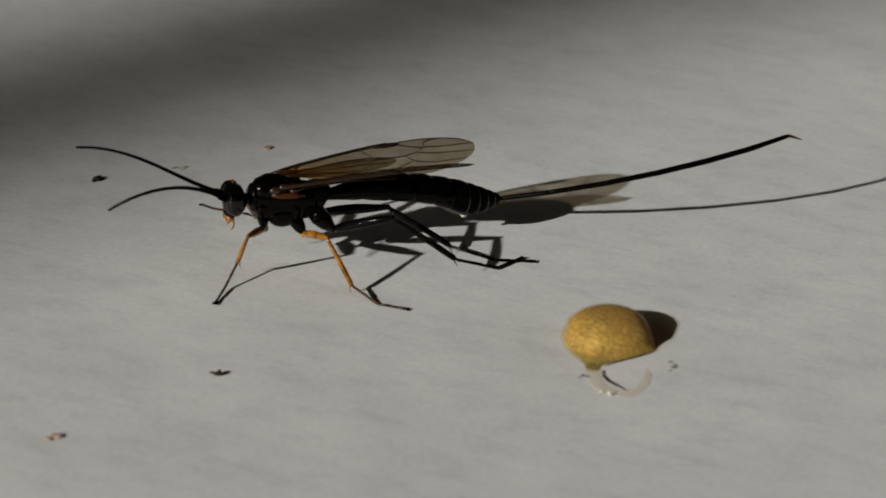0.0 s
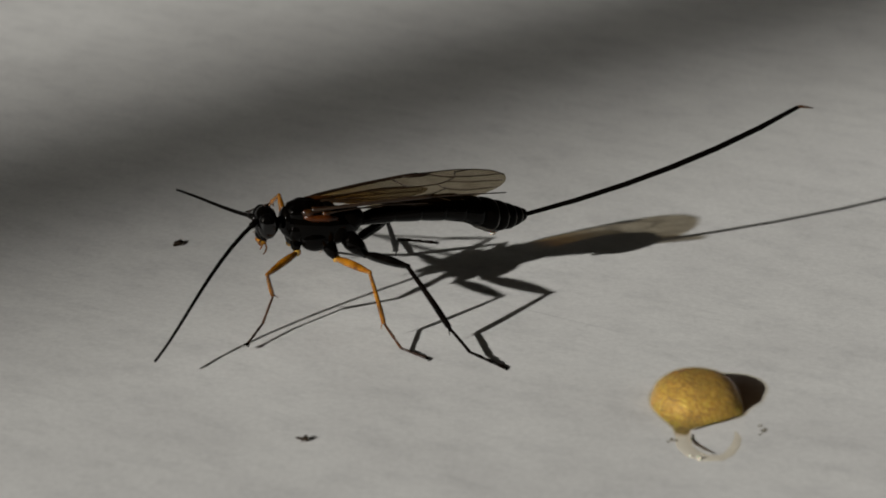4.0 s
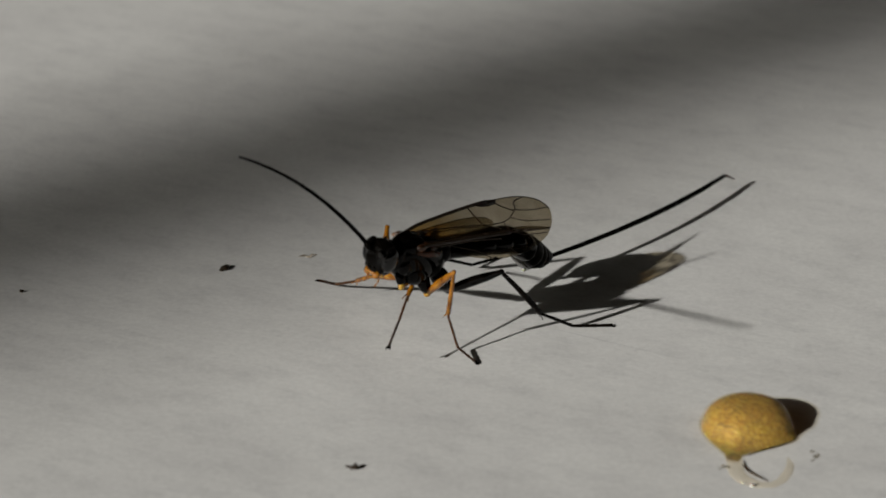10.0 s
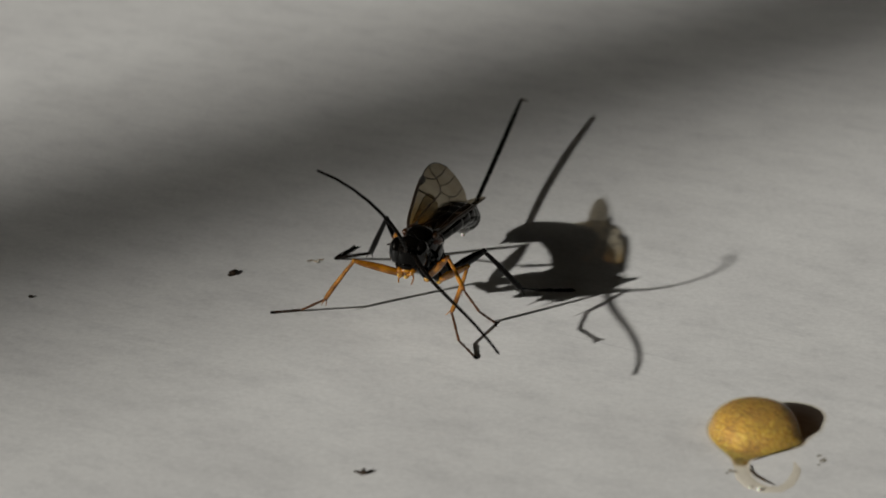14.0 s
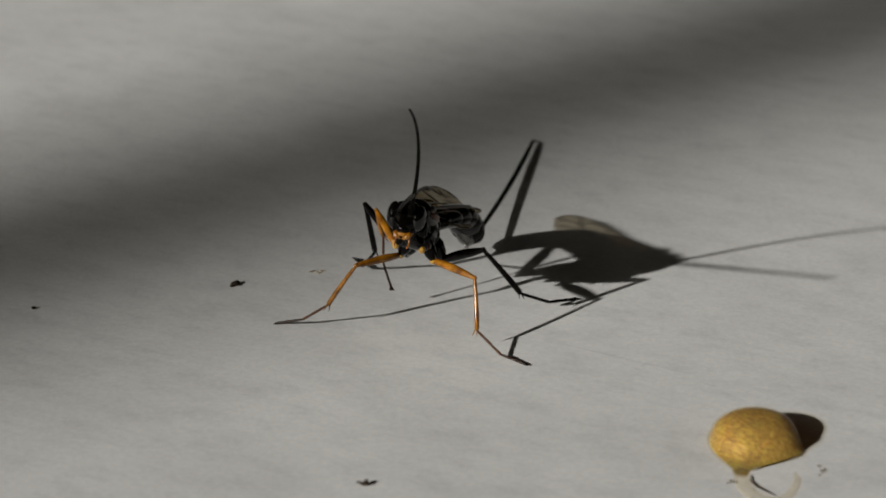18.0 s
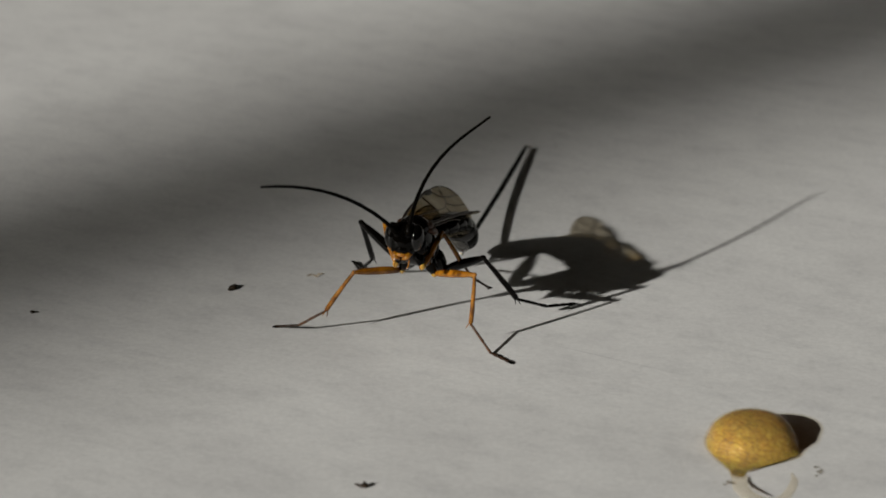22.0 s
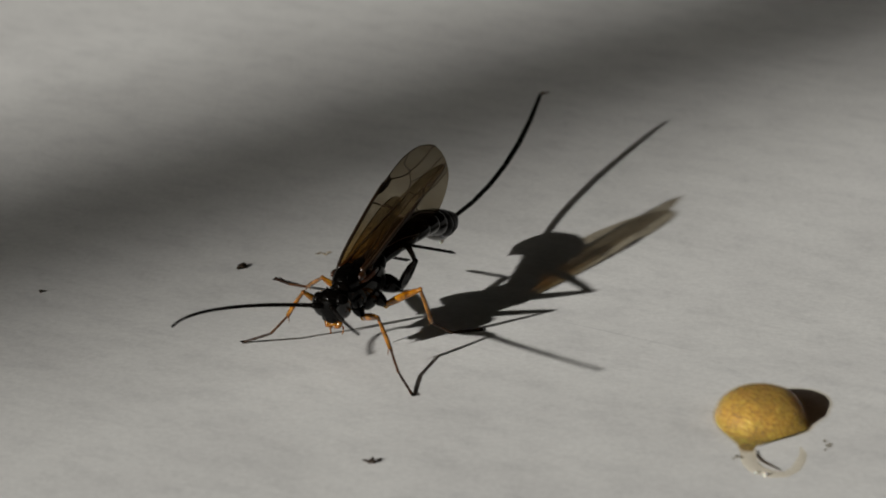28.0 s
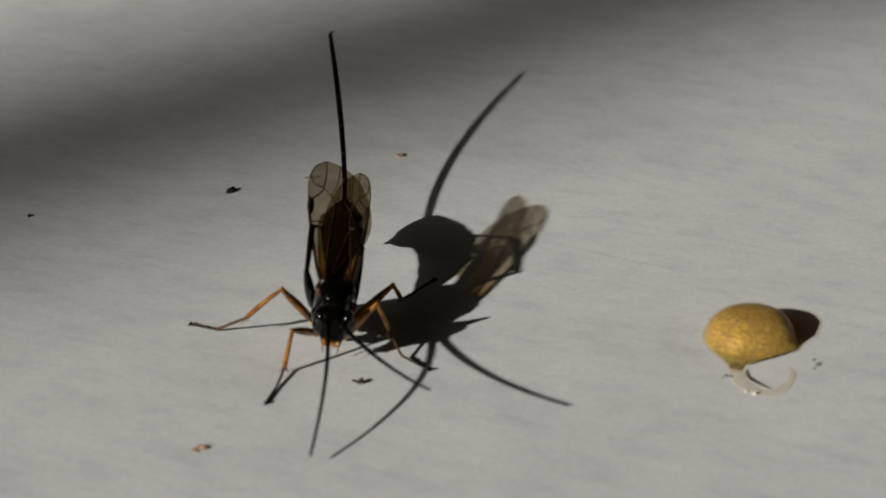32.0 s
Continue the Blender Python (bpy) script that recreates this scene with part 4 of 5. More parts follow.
stance(5.5, (-1.88, -18.03, 6.89, -142.09, 23.41, -18.36), (-6.3, 6.11, -8.75, -12.46, 20.67, 2.8, 2.47), (1.89, -8.63, 3.15, -5.81), (-74.36, -10.96, -0.4, -2.48, 3.55), (-11.03, 9.18, 2.14, 2.05, 1.57),
       (-7.36, -13.14, 3.07, 39.1, 10.29, 26.21, 26.98, 69.68), (1.96, -22.01, 0, 30.14, -22.78, 37.72, 83.72, -15.07), (9.5, -21.01, 0, 6.15, -31.25, 18.95, 35.6, 25.74),
       (-7.44, -14.16, 4.49, 41.87, 2.65, 33.54, 6.33, 0), (-2.46, -9.13, 0, 25, 1.88, 6, 1.88, 0), (2.6, -6.73, 0, 25, 14.64, 6, 14.64, 10.74))
stance(6.0, (-2.1, -16.46, 5.93, -154.45, 28.17, -0.3), (6.57, 8.87, -10.34, -45.98, 29.17, 1.14, 10.53), (6.74, 0.63, 7.13, 1.4), (-87.9, 25.3, 0.94, 3.23, 2.4), (32.39, 23.85, 1.9, 1.53, 1.22),
       (-6.32, -13.07, 4.63, 14.21, -0.39, 17.75, -10.77, 110.92), (1.85, -22.17, 0, 32.2, -13.71, 8.33, -7.08, 0.17), (9.42, -21.23, 0, 8.87, -20.21, -0.32, -11.57, 20.84),
       (-9.36, -12.21, 4.93, 17.51, 24.57, 18.25, 23.92, 15.31), (-2.4, -8.98, 0, 25, -0.01, 6, -0.01, 0), (2.63, -6.63, 0, 25, 35.09, 6, 35.09, -15.25))
stance(7.0, (-2.44, -15.99, 4.88, -152.4, 14.02, -1.46), (2.66, 0.38, -9.72, -6.71, 17.88, 3.21, -0.38), (1.09, -0.54, 0.9, 0.33), (4.66, -0.89, 1.2, 1.15, -0.02), (30.73, -17.72, -1.4, 3.53, -7.46),
       (-0.91, -22.1, 0, 51.62, 5, 26.49, -7.96, 9.86), (1.82, -21.8, 0, 29.31, -8.87, 7.18, -1.47, 5.07), (9.33, -21.21, 0, 4.79, -17.28, -0.76, -7, 27.03),
       (-9.39, -14.6, 0, 59.51, 1.55, 5.09, 58.77, 4.92), (-6.55, -7.92, 0, 25, 0, 6, 0, 0), (2.4, -6.88, 0, -0.02, -29.47, 0.48, -32.45, 26.4))
stance(8.0, (-2.27, -15.85, 4.23, -145.35, 5.83, -1.51), (2.55, -0.8, -11.66, -12.49, 28.63, -1.55, 5.38), (-0.16, -1.57, 0.93, -0.06), (49.78, -2.66, 6.66, -9.78, 4.58), (76.38, -25.11, -2.13, -0.08, -1.52),
       (-0.07, -22.74, 0, 26.16, -7.08, 11.77, -2.62, 16.25), (2.32, -20.41, 0, 24.61, -9.39, 18.12, 8.07, 16.21), (8.86, -11.99, 0.05, 26.79, 7.83, 28.24, 7.4, 46.31),
       (-9.48, -12.78, 0, 47.28, 39.4, 30.01, 2.88, 8.77), (-6.98, -8.28, 0, 25, 0, 6, 0, 0), (3.33, -4.79, 0, 25.99, -40.07, 6.75, -39.84, 23.46))
stance(8.5, (-1.63, -16.31, 5.29, -137.67, 9.19, -6.96), (1.63, -4.83, -11.33, -6.37, 26.39, 0.48, 2.71), (-2.32, 0.73, -1.57, 0.42), (0.41, 29.94, -0.2, 0.74, 0.6), (62.36, -10.89, -2.54, -1.8, 0.65),
       (-0.2, -24.14, 2.53, 14.32, -3.63, 17.17, -0.74, -2.59), (2.28, -20.59, 0, 39.27, -0.78, 23.41, 0.35, 7.55), (10.23, -14.19, 0, -0.6, 5.3, 37.59, 18.57, 41.3),
       (-6.49, -17.37, 1.98, 14.92, 23.49, 20.12, 31.29, -12.97), (-7.18, -7.87, 0, 36.82, -2.38, 8.77, -4.04, 2.78), (4.22, -4.92, 0, 33.21, 2.7, 17.9, 3.05, -3.39))
stance(9.0, (-1.4, -16.74, 5.53, -139.23, 18.76, 1), (2.65, 9.19, -16.01, -0.68, 21.35, 0.73, 1.91), (2.14, 0.19, 2.92, 3.13), (8.68, 32.45, 2.18, 1.68, 2.08), (93.84, -14.32, 0.54, -4.99, 2.57),
       (-4.83, -11.4, 2.26, 23.64, -3.53, 23.04, -10.95, 72.57), (2.3, -19.75, 0, 40.98, -20.21, 4.88, -17.56, -54.24), (10.16, -14.54, 0, 30.25, 27.27, 0.86, -6.67, 34.7),
       (-3.85, -20.88, 3.5, 19.32, 14.4, 27.08, 25.62, 5.09), (-7.26, -8.12, 0, 23.91, -9.26, 9.7, -10.7, 0), (4.43, -4.31, 0, 25, -26.43, 6, -26.43, 50.97))
stance(10.0, (-1.18, -17.32, 5.52, -130.5, 16.37, -10.82), (0.64, 4.83, -13.08, -2.59, 23.87, -0.46, 2.55), (2.3, -3.51, 2.25, 0.43), (-20.43, 33.78, 2.69, 0.81, 0.4), (37.6, 15.3, 0, 0.3, 0),
       (-2.63, -21.31, 1.61, 30.04, -1.56, 27.1, -2.57, -8.67), (2.26, -19.91, 0, 74.26, 43.19, 12.42, -9.39, 6.25), (10.1, -14.67, 0, 30.5, 29.14, 0.57, -6.07, 32.67),
       (-2.31, -11.84, 3.35, 21.77, 0.03, 23.85, -0.17, 1.54), (-7.11, -8.29, 0, 24.04, 6.18, 10.01, 6.7, -17.29), (3.6, -4.69, 0, 24.74, -18.05, 6.24, -19.06, 2.01))
stance(11.0, (-1.1, -17.25, 6.61, -130.72, 13.92, -23.67), (-4.69, -4.43, -13.63, 11.52, 25.12, 0.39, 0.76), (-8.62, -4.59, -6.74, -0.79), (-32.81, 38.1, 2.18, 1.32, 1.65), (34, 8.5, 0, 0.12, 0),
       (-1.37, -15.36, 0.97, 75.68, 11.53, 63.29, 14.58, 22.33), (2.38, -19.27, 0, 44.61, -34.02, 31.75, 69.42, -5.35), (10.11, -14.65, 0, 32.6, 29.88, -0.02, -6.42, 36.61),
       (-4.79, -12.08, 1.88, 69.54, 1.91, 50.77, 3.1, 26.35), (-7.13, -8.58, 0, 27.19, 4.66, 16.02, 4.79, 26.05), (4.25, -4.33, 0, 25, 17.47, 6, 17.47, -7.34))
stance(12.0, (-1.63, -16.93, 5.07, -134.87, 14.63, -4.59), (2.62, 3.87, -12.88, 2.6, 21.7, 1.07, 0.04), (3.7, -1.44, 3.72, 1.95), (-27.46, 23.61, 1.31, 2.97, 3.48), (32.3, 14.1, 0, 0.12, 0),
       (-0.78, -22.96, 0, 87.51, -1.81, 13.31, -1.21, 1.65), (2.19, -19.31, 0, 73.82, 28.28, 10.76, -7.22, 9.71), (9.99, -14.62, 0, 30.82, 24.09, 0.75, -5.11, 28.58),
       (-8.9, -17.07, 0, 51.15, 18.1, 1.15, 48.6, -1.07), (-7.11, -8.33, 0, 25, 0, 6, 0, 0), (2.84, -5.3, 0, 29.14, 18.03, 7.99, 14.98, -33.09))
stance(13.0, (-1.87, -14.4, 3.82, -124.89, 5.12, 3.79), (2.59, 7.29, -10.67, 0.49, 18.74, 0.48, 0.41), (5.6, -0.86, 3.69, 1.66), (27.94, -15.44, 2.53, -3.61, 6.86), (55.29, 6.27, 4.84, 1.76, -1.35),
       (0.53, -23.63, 1.23, 10.95, -1.97, 18.01, 0.15, -11.82), (1.8, -18.92, 0, 33.07, -1.67, 5.82, 8.52, 1.74), (9.22, -4.27, 1.56, 9.99, -5.71, -2.02, 1.01, -6.57),
       (-8.17, -18.81, 0, 31.38, 25.42, 10.72, 27.48, -14.93), (-7.18, -7.28, 0, 29.48, -2.53, 8.52, -4.95, -15.45), (0.9, 1.02, 0, 20.64, -0.41, 0.65, 0.13, -0.59))
stance(13.5, (-1.7, -14.22, 4.16, -112.14, 3.12, -1.65), (1.93, 3.84, -10.38, 2.52, 16.66, 1.57, 0.08), (2.69, 0.75, 2.39, 0.78), (-0.75, -3.3, -0.73, 0.83, 0.07), (37.84, 4.42, -0.05, 0.02, 0.04),
       (2.49, -20.78, 0, 18.57, -19.07, 15.51, 7.47, 20.42), (1.76, -18.18, 0, 35.54, 8.35, 14.91, 9.92, -11.62), (7.51, -9.15, 0, 36.02, -10.61, 0.4, 43.5, 41.08),
       (-6.55, -19.74, 0, 35.96, 23.78, 11.62, 18.49, -12.75), (-7.34, -7.01, 0, 26.08, 0.2, 8.17, -3.67, -17.93), (-5.53, -2.6, 0, 11.68, -28.48, 5.55, -25.19, 24.96))
stance(14.0, (-1.26, -13.47, 4.74, -104.52, 14.86, -3.04), (1.8, 6.84, -6.03, 3.46, 14.3, 0.75, -0.09), (5.48, 2.87, 2.08, 0.39), (27.03, 2.16, -5.04, -9.99, 6.81), (31.6, -19.7, 1.5, 2.69, 4.53),
       (2.91, -20.57, 3.03, 24.88, -3.5, -1.23, -8.36, 7.15), (1.77, -18.52, 0, 27.96, -9.05, 14.71, 13.3, -16.68), (7.7, -8.86, 0, 22.36, 41.47, 10.07, 3.78, 37.07),
       (-3.3, -7.73, 2.48, 25, 0, 25, 0, 0), (-10.08, -12.34, 0, 32.57, -33.5, 0.75, 14.54, -6.95), (-5.66, -2.24, 0, 20.08, 34.12, 0.69, -53.92, -3.44))
stance(14.5, (-1.54, -13.7, 4.72, -105.89, 11.49, -1.29), (3.22, 2.55, -8.2, 5.79, 9.62, 2.29, -0.98), (10.15, 2.79, 3.87, 0.86), (-18.48, -29.9, 1.53, -1.37, 6.39), (17.39, -24.98, 2.63, 2.46, 2.93),
       (1.38, -20.17, 0, 49.25, -0.81, 23.41, -2.23, -1.73), (1.14, -17.68, 0, 53.81, -5.61, 5.51, 6.16, -8.32), (7.72, -8.56, 0, 25.63, 21.23, 9.99, 21.66, 35.23),
       (-6.51, -19.94, 0, 40.2, 11.08, 6.28, 14.08, -10.77), (-9.94, -12.23, 0, 36.18, -32.98, 10.19, 7.54, -10.42), (-5.64, -2.27, 0, 38.71, -7.7, 0.66, -6.45, -6.51))
stance(16.5, (-1.42, -11.58, 6.1, -104.56, 28.2, 1.24), (-0.94, 10.44, -10.5, 2.23, 26.41, 0.22, 0.65), (4.43, 0.95, 2.85, -0.25), (-52.4, 1.83, 1.85, 2.15, 3.51), (-12, 20.31, -1.81, 4.07, -0.15),
       (-2.02, -6.14, 2.78, 24.97, 0, 24.97, 0, 0), (4.7, -17.91, 0, 21.66, -0.95, 12.18, 39.48, -27.05), (7.75, -8.57, 0, 27.87, 31.76, 10.06, 22.43, 36.4),
       (-3.6, -9.71, 2.79, 50.47, -2.19, 40.4, -3.66, -0.67), (-10.08, -12.24, 0, 37.74, -39.75, 9.66, -19.89, -8.24), (-5.73, -2.08, 0, 38.61, -2.09, 9.94, -8.71, -17.47))
stance(17.0, (-1.67, -11.44, 6.26, -108.33, 27.15, 7.13), (0.43, 10.61, -14.51, 3.58, 28.28, 0.63, -0.04), (4.03, -1.90, 0.92, 1.33), (-65.9, -43.23, 0.7, 5.85, -0.22), (42.29, 50.19, 0.74, -1.54, -6.29),
       (-3.21, -7.12, 2.53, 25, 0, 25, 0, 0), (4.67, -17.9, 0, 24.9, 7.08, 6.97, 25.23, -23.46), (7.96, -8.88, 0, 24.9, 20.74, 16.2, 37.41, 39.13),
       (-6.02, -8.27, 9.51, -26.83, 3.93, -13.2, 5.51, 0), (-10.14, -12.19, 0, 35.06, -34.32, -0.12, 11.88, -13.12), (-5.77, -2.17, 0, 39.22, -2.35, 9.66, -12.88, -23.79))
stance(18.0, (-1.57, -11.88, 6.26, -104.95, 27.12, -3.59), (-2.2, 10.18, -10.65, 5.29, 23.99, 0.46, 0.59), (2.55, -1.34, 1.82, 0.45), (16.6, 1.9, 0, 0.54, 0), (16.24, 43.75, 3.74, -1.53, 0.08),
       (-1.86, -7.02, 2.53, 25, 0, 25, 0, 0), (4.57, -18.04, 0, 25.9, 3.31, 7.34, 15.88, -25.73), (7.89, -8.61, 0, 27.96, 31.59, 9.81, 24.87, 36.62),
       (-3.26, -10.09, 1.33, 89.03, -11.09, 69.3, -48.02, -16.61), (-9.99, -12.32, 0, 36.81, -31.84, 15.43, -21.91, -25.66), (-5.67, -2.39, 0, 39.23, -1, 9.93, -9.91, -23.34))
stance(19.0, (-1.5, -12.47, 5.65, -107.21, 25.21, 5.07), (1.28, 11.96, -7.86, 0.21, 18.32, 1.09, 0.34), (7.45, -2.0, 4.25, -0.28), (2.7, 25.8, -1.06, -8.01, 0.19), (34.4, 14.6, 0, 0.18, 0),
       (-1.68, -17.85, 0.87, 53.13, -13.91, 47.71, -15.76, 7.7), (4.19, -17.69, 0, 41.78, 13.53, 2.01, 0.21, -10.01), (7.75, -8.77, 0, 26.75, 24.61, 13.23, 28.69, 35.58),
       (-2.68, -8.37, 3.16, 24.76, -5.17, 24.5, -5.31, -16.55), (-10.02, -12.27, 0, 37.32, -29.86, 7.78, -7.83, -14.83), (-5.67, -2.27, 0, 36.97, 0.23, 8.79, -10.33, -28.56))
stance(20.0, (-1.49, -12.76, 5.88, -104.7, 23.7, 0.08), (0.18, 9.65, -11.81, 5.09, 19.74, 1.35, -0.63), (4.6, -2.5, 2.26, -0.09), (-45.53, 2.47, 2.06, 2.19, 1.47), (-6.66, 5, -0.83, 3.29, -0.1),
       (-3.81, -8.82, 0.77, 44.39, 3.39, 33.09, 1.45, 45.59), (3.92, -17.58, 0, 35.84, -3.22, 7.81, 0.74, -3.19), (7.68, -8.78, 0, 25.11, 22.16, 14.83, 31.59, 37.16),
       (-8.53, -11.2, 2.19, 44.85, 9.3, 35.09, 15.78, 12.82), (-10.02, -12.28, 0, 35.6, -16.44, 14.46, -25.92, -26.09), (-5.63, -2.33, 0, 37.93, 2.16, 9.09, -8.76, -31.13))
stance(21.0, (-1.5, -12.81, 5.94, -104.44, 23.21, 0.77), (-0.75, 8.4, -11.19, 3.73, 21.85, 0.56, -0.09), (3.9, -2.4, 2.23, 0.7), (-9.73, 51.1, 4.33, -0.71, -0.28), (20.9, -0.2, 0, -0.12, 0),
       (-1.55, -8.54, 2.47, 25, 0, 25, 0, 0), (3.89, -17.43, 0, 42.52, 2.63, 1.28, -1.23, -3.29), (7.54, -8.77, 0, 25.05, 21.69, 15.75, 35.39, 37.76),
       (-3.43, -9.34, 2.85, 32.06, -3.48, 28.35, -3.77, -8.19), (-10.02, -12.32, 0, 37.09, -19.84, 14.93, -26.33, -23.65), (-5.64, -2.31, 0, 35.78, -0.05, 8.42, -10.89, -30.33))
stance(22.0, (-1.49, -12.7, 5.84, -104.97, 22.01, -0.51), (-0.18, 6.84, -10.46, 3.56, 21.7, 0.58, -0.05), (3.0, -2.4, 1.26, 0.11), (-28.26, 27.71, 3.78, -0.42, -0.79), (-9.74, 101.95, -5.33, 1.36, 6.65),
       (2.74, -10.53, 1.76, 51.63, 2.29, 36.69, 3.02, -26.78), (3.85, -17.44, 0, 39.98, 2.26, 0.75, -2.45, -5.25), (7.95, -8.94, 0, 25.95, 28.04, 10.36, 20.7, 38.32),
       (-2.69, -8.36, 3.17, 24.41, -3.76, 24.55, -3.46, -16.11), (-9.96, -12.31, 0, 34.5, -19.14, 14.71, -29.94, -22.61), (-5.61, -2.34, 0, 35.72, -0.15, 8.3, -11.64, -31.89))
stance(22.5, (-1.34, -13.14, 5.69, -104.13, 14.24, -9.74), (0.76, -1.17, -10.41, 2.54, 20.24, 1.56, 0.23), (1.72, 2.67, 2.29, 2.37), (-28.63, 17.53, 1.5, 1.48, -0.4), (27.73, 13.09, -0.04, -0.09, 0.57),
       (1.38, -11.17, 0.99, 36.65, -6.18, 32.43, -8.15, 8.53), (3.71, -17.19, 0, 31.88, -6.5, 8.39, -5.93, 2.77), (7.83, -8.78, 0, 32.41, 21.09, 1.58, 26.29, 40.63),
       (-2.87, -9.77, 2.95, 25.32, -0.36, 25.38, -0.06, -3.8), (-10.04, -12.06, 0, 35.77, -20.9, 15.58, -23.11, -29.14), (-5.45, -2.97, 0, 12.05, -6.29, 11.07, -6.43, 13.79))
stance(23.0, (-1.47, -13.76, 5.15, -102.83, 14.34, -4.05), (1.74, -0.86, -2.46, 1.96, 11.95, 1.64, 0.12), (8.23, 1.65, 3.78, -0.6), (-26.34, -18.58, -0.25, 1.6, 2.16), (27.13, -12.15, 1.82, 2.03, 0.11),
       (0.23, -21.37, 1.58, 13.27, -9.59, 19.23, -15.63, 0.86), (3.3, -17.09, 0, 33.15, -18.9, 17.52, 7.67, 11.21), (7.53, -8.8, 0, 22.12, 31.77, 12.3, 14.35, 39.79),
       (-7.05, -18.31, 0, 60.66, -11.42, 14.64, 18.71, -16.32), (-10.01, -12.35, 0, 41.54, -18.53, 19.36, -19.4, -25.48), (-5.61, -2.4, 0, 27.85, 39.73, 1.29, -50.28, -4.2))
stance(23.5, (-2.37, -14.54, 3.85, -103.89, 2.36, -6.98), (-0.37, -3.96, -3.38, 2.73, 13.3, 1.73, 0.2), (2.09, 0.13, 2.42, -0.07), (-19.65, -14.04, 2.44, -1.72, 0.13), (30.51, -15.59, -1.25, 0.37, 0.1),
       (2.05, -21.34, 0, 14.65, -27.23, 20.37, 21.09, 6.46), (3.28, -16.85, 0, 17.31, -6.97, 16.59, -6.51, 21.3), (7.23, -8.83, 0, 14.51, -8.59, 10.37, 47.49, 42.9),
       (-9.45, -18.1, 0, 30.76, 31.75, 10.87, -17.89, -27.85), (-10.06, -12.12, 0, 40.45, -9.64, 15.68, -20.97, -26.02), (-5.54, -2.51, 0, 11.07, 32.53, 5.74, 29.46, -40.06))
stance(24.0, (-3.61, -15.17, 2.62, -112.25, -1.5, -0.31), (2.14, 1.18, -4.36, 2.84, 11.79, 0.99, 0.76), (5.95, 2.03, 4.41, 0.59), (0.16, 20.53, 5.81, -8.55, 1.67), (27.38, 36.13, 2.47, -0.88, 0.02),
       (-1.12, -24.21, 0, 32.16, -4.29, 8.09, 2.78, -11.48), (3.24, -16.44, 0, 8.35, -20.99, 7.13, 4.19, 28.02), (6.69, -8.58, 0, 18.91, 20.66, -1.17, -11.81, 34.54),
       (-11, -15.86, 0, 3.35, 61.5, 6.58, 16.74, 8.85), (-10.62, -7.9, 0, 20.86, 0.3, 3.95, 3.32, -17.56), (-5.51, -3.99, 0.91, 24.62, 6.45, 24.65, 6.87, -17.57))
stance(24.5, (-4.41, -16.45, 2.78, -109.19, -3.36, -6.06), (-1.41, 0.33, -4.37, 3.27, 13.13, 1.27, 0.56), (3.05, 0.3, 3.65, 0.09), (-27.57, -2.05, -0.19, 1.53, 0.03), (29.22, 15.59, -0.13, -0.1, 0.05),
       (-0.74, -24.53, 0, 42.44, 13.93, 13.82, 5.33, -13.59), (2.9, -15.69, 0, 10.3, 4.01, 6.93, 6.51, 35.36), (0.49, -6.85, 0.94, 24.45, -4.21, 24.45, -4.11, 33.54),
       (-12.06, -17.42, 0, 39.4, 6.29, 9.58, -21.38, -31.12), (-10.69, -7.85, 0, 15.21, 3.54, 7.11, 3.27, -21.73), (-4.39, -1.58, 3.4, -1.07, -3.08, -1.81, -2.92, -21.68))
stance(25.0, (-4.89, -16.74, 2.57, -110.86, -12.32, 6.94), (4.62, -4, -2.49, 1.86, 8.55, 1.48, 0.53), (0.52, 1.29, -1.82, 0.66), (-43.37, 31.85, -0.26, 4.99, -0.09), (40.23, 37.66, 2.08, -0.32, 0.15),
       (-0.08, -24.94, 0, 26.42, 0.29, 9.9, 15.36, -22.72), (2.18, -15.57, 0, 19.77, 25.55, -1.84, -13.54, 38.33), (-2.12, -7.06, 1.27, 24.77, -2.79, 24.77, -2.85, 14.99),
       (-11.97, -17.7, 0, 45.15, -30.29, 0.6, 25.4, -22.52), (-10.68, -8.09, 0, 14.8, -1.97, 4.42, -2.53, -28.33), (-2.22, -4.69, 2.08, 26.62, 1.53, 25.44, 1.91, -15.88))
stance(25.5, (-4.95, -17.16, 2.92, -109.35, -10.22, -0.88), (0.37, -2.52, -4.05, 2.92, 5.68, 0.91, 0.41), (4.43, 0.51, 0.53, 0.19), (-34.37, 23.3, 0.72, 2.28, 4.41), (29.33, 33.11, 1.23, -0.4, 0.7),
       (-0.12, -25.1, 0, 29.65, 6.45, 5.92, 7.55, -22.55), (2.37, -15.89, 0, 15.04, -8.07, 0.71, 32.92, 35.11), (-0.35, -3.9, 7.09, -4.84, 4.16, -1.59, 4.52, 11.62),
       (-12.1, -17.55, 0, 44.21, -30.26, 10.04, -3.96, -26.49), (-10.76, -7.91, 0, 13.08, 0.45, 0.86, -1.49, -20.31), (-3.23, -3.8, 1.2, 29.26, 5.2, 26.26, 7.02, -20.53))
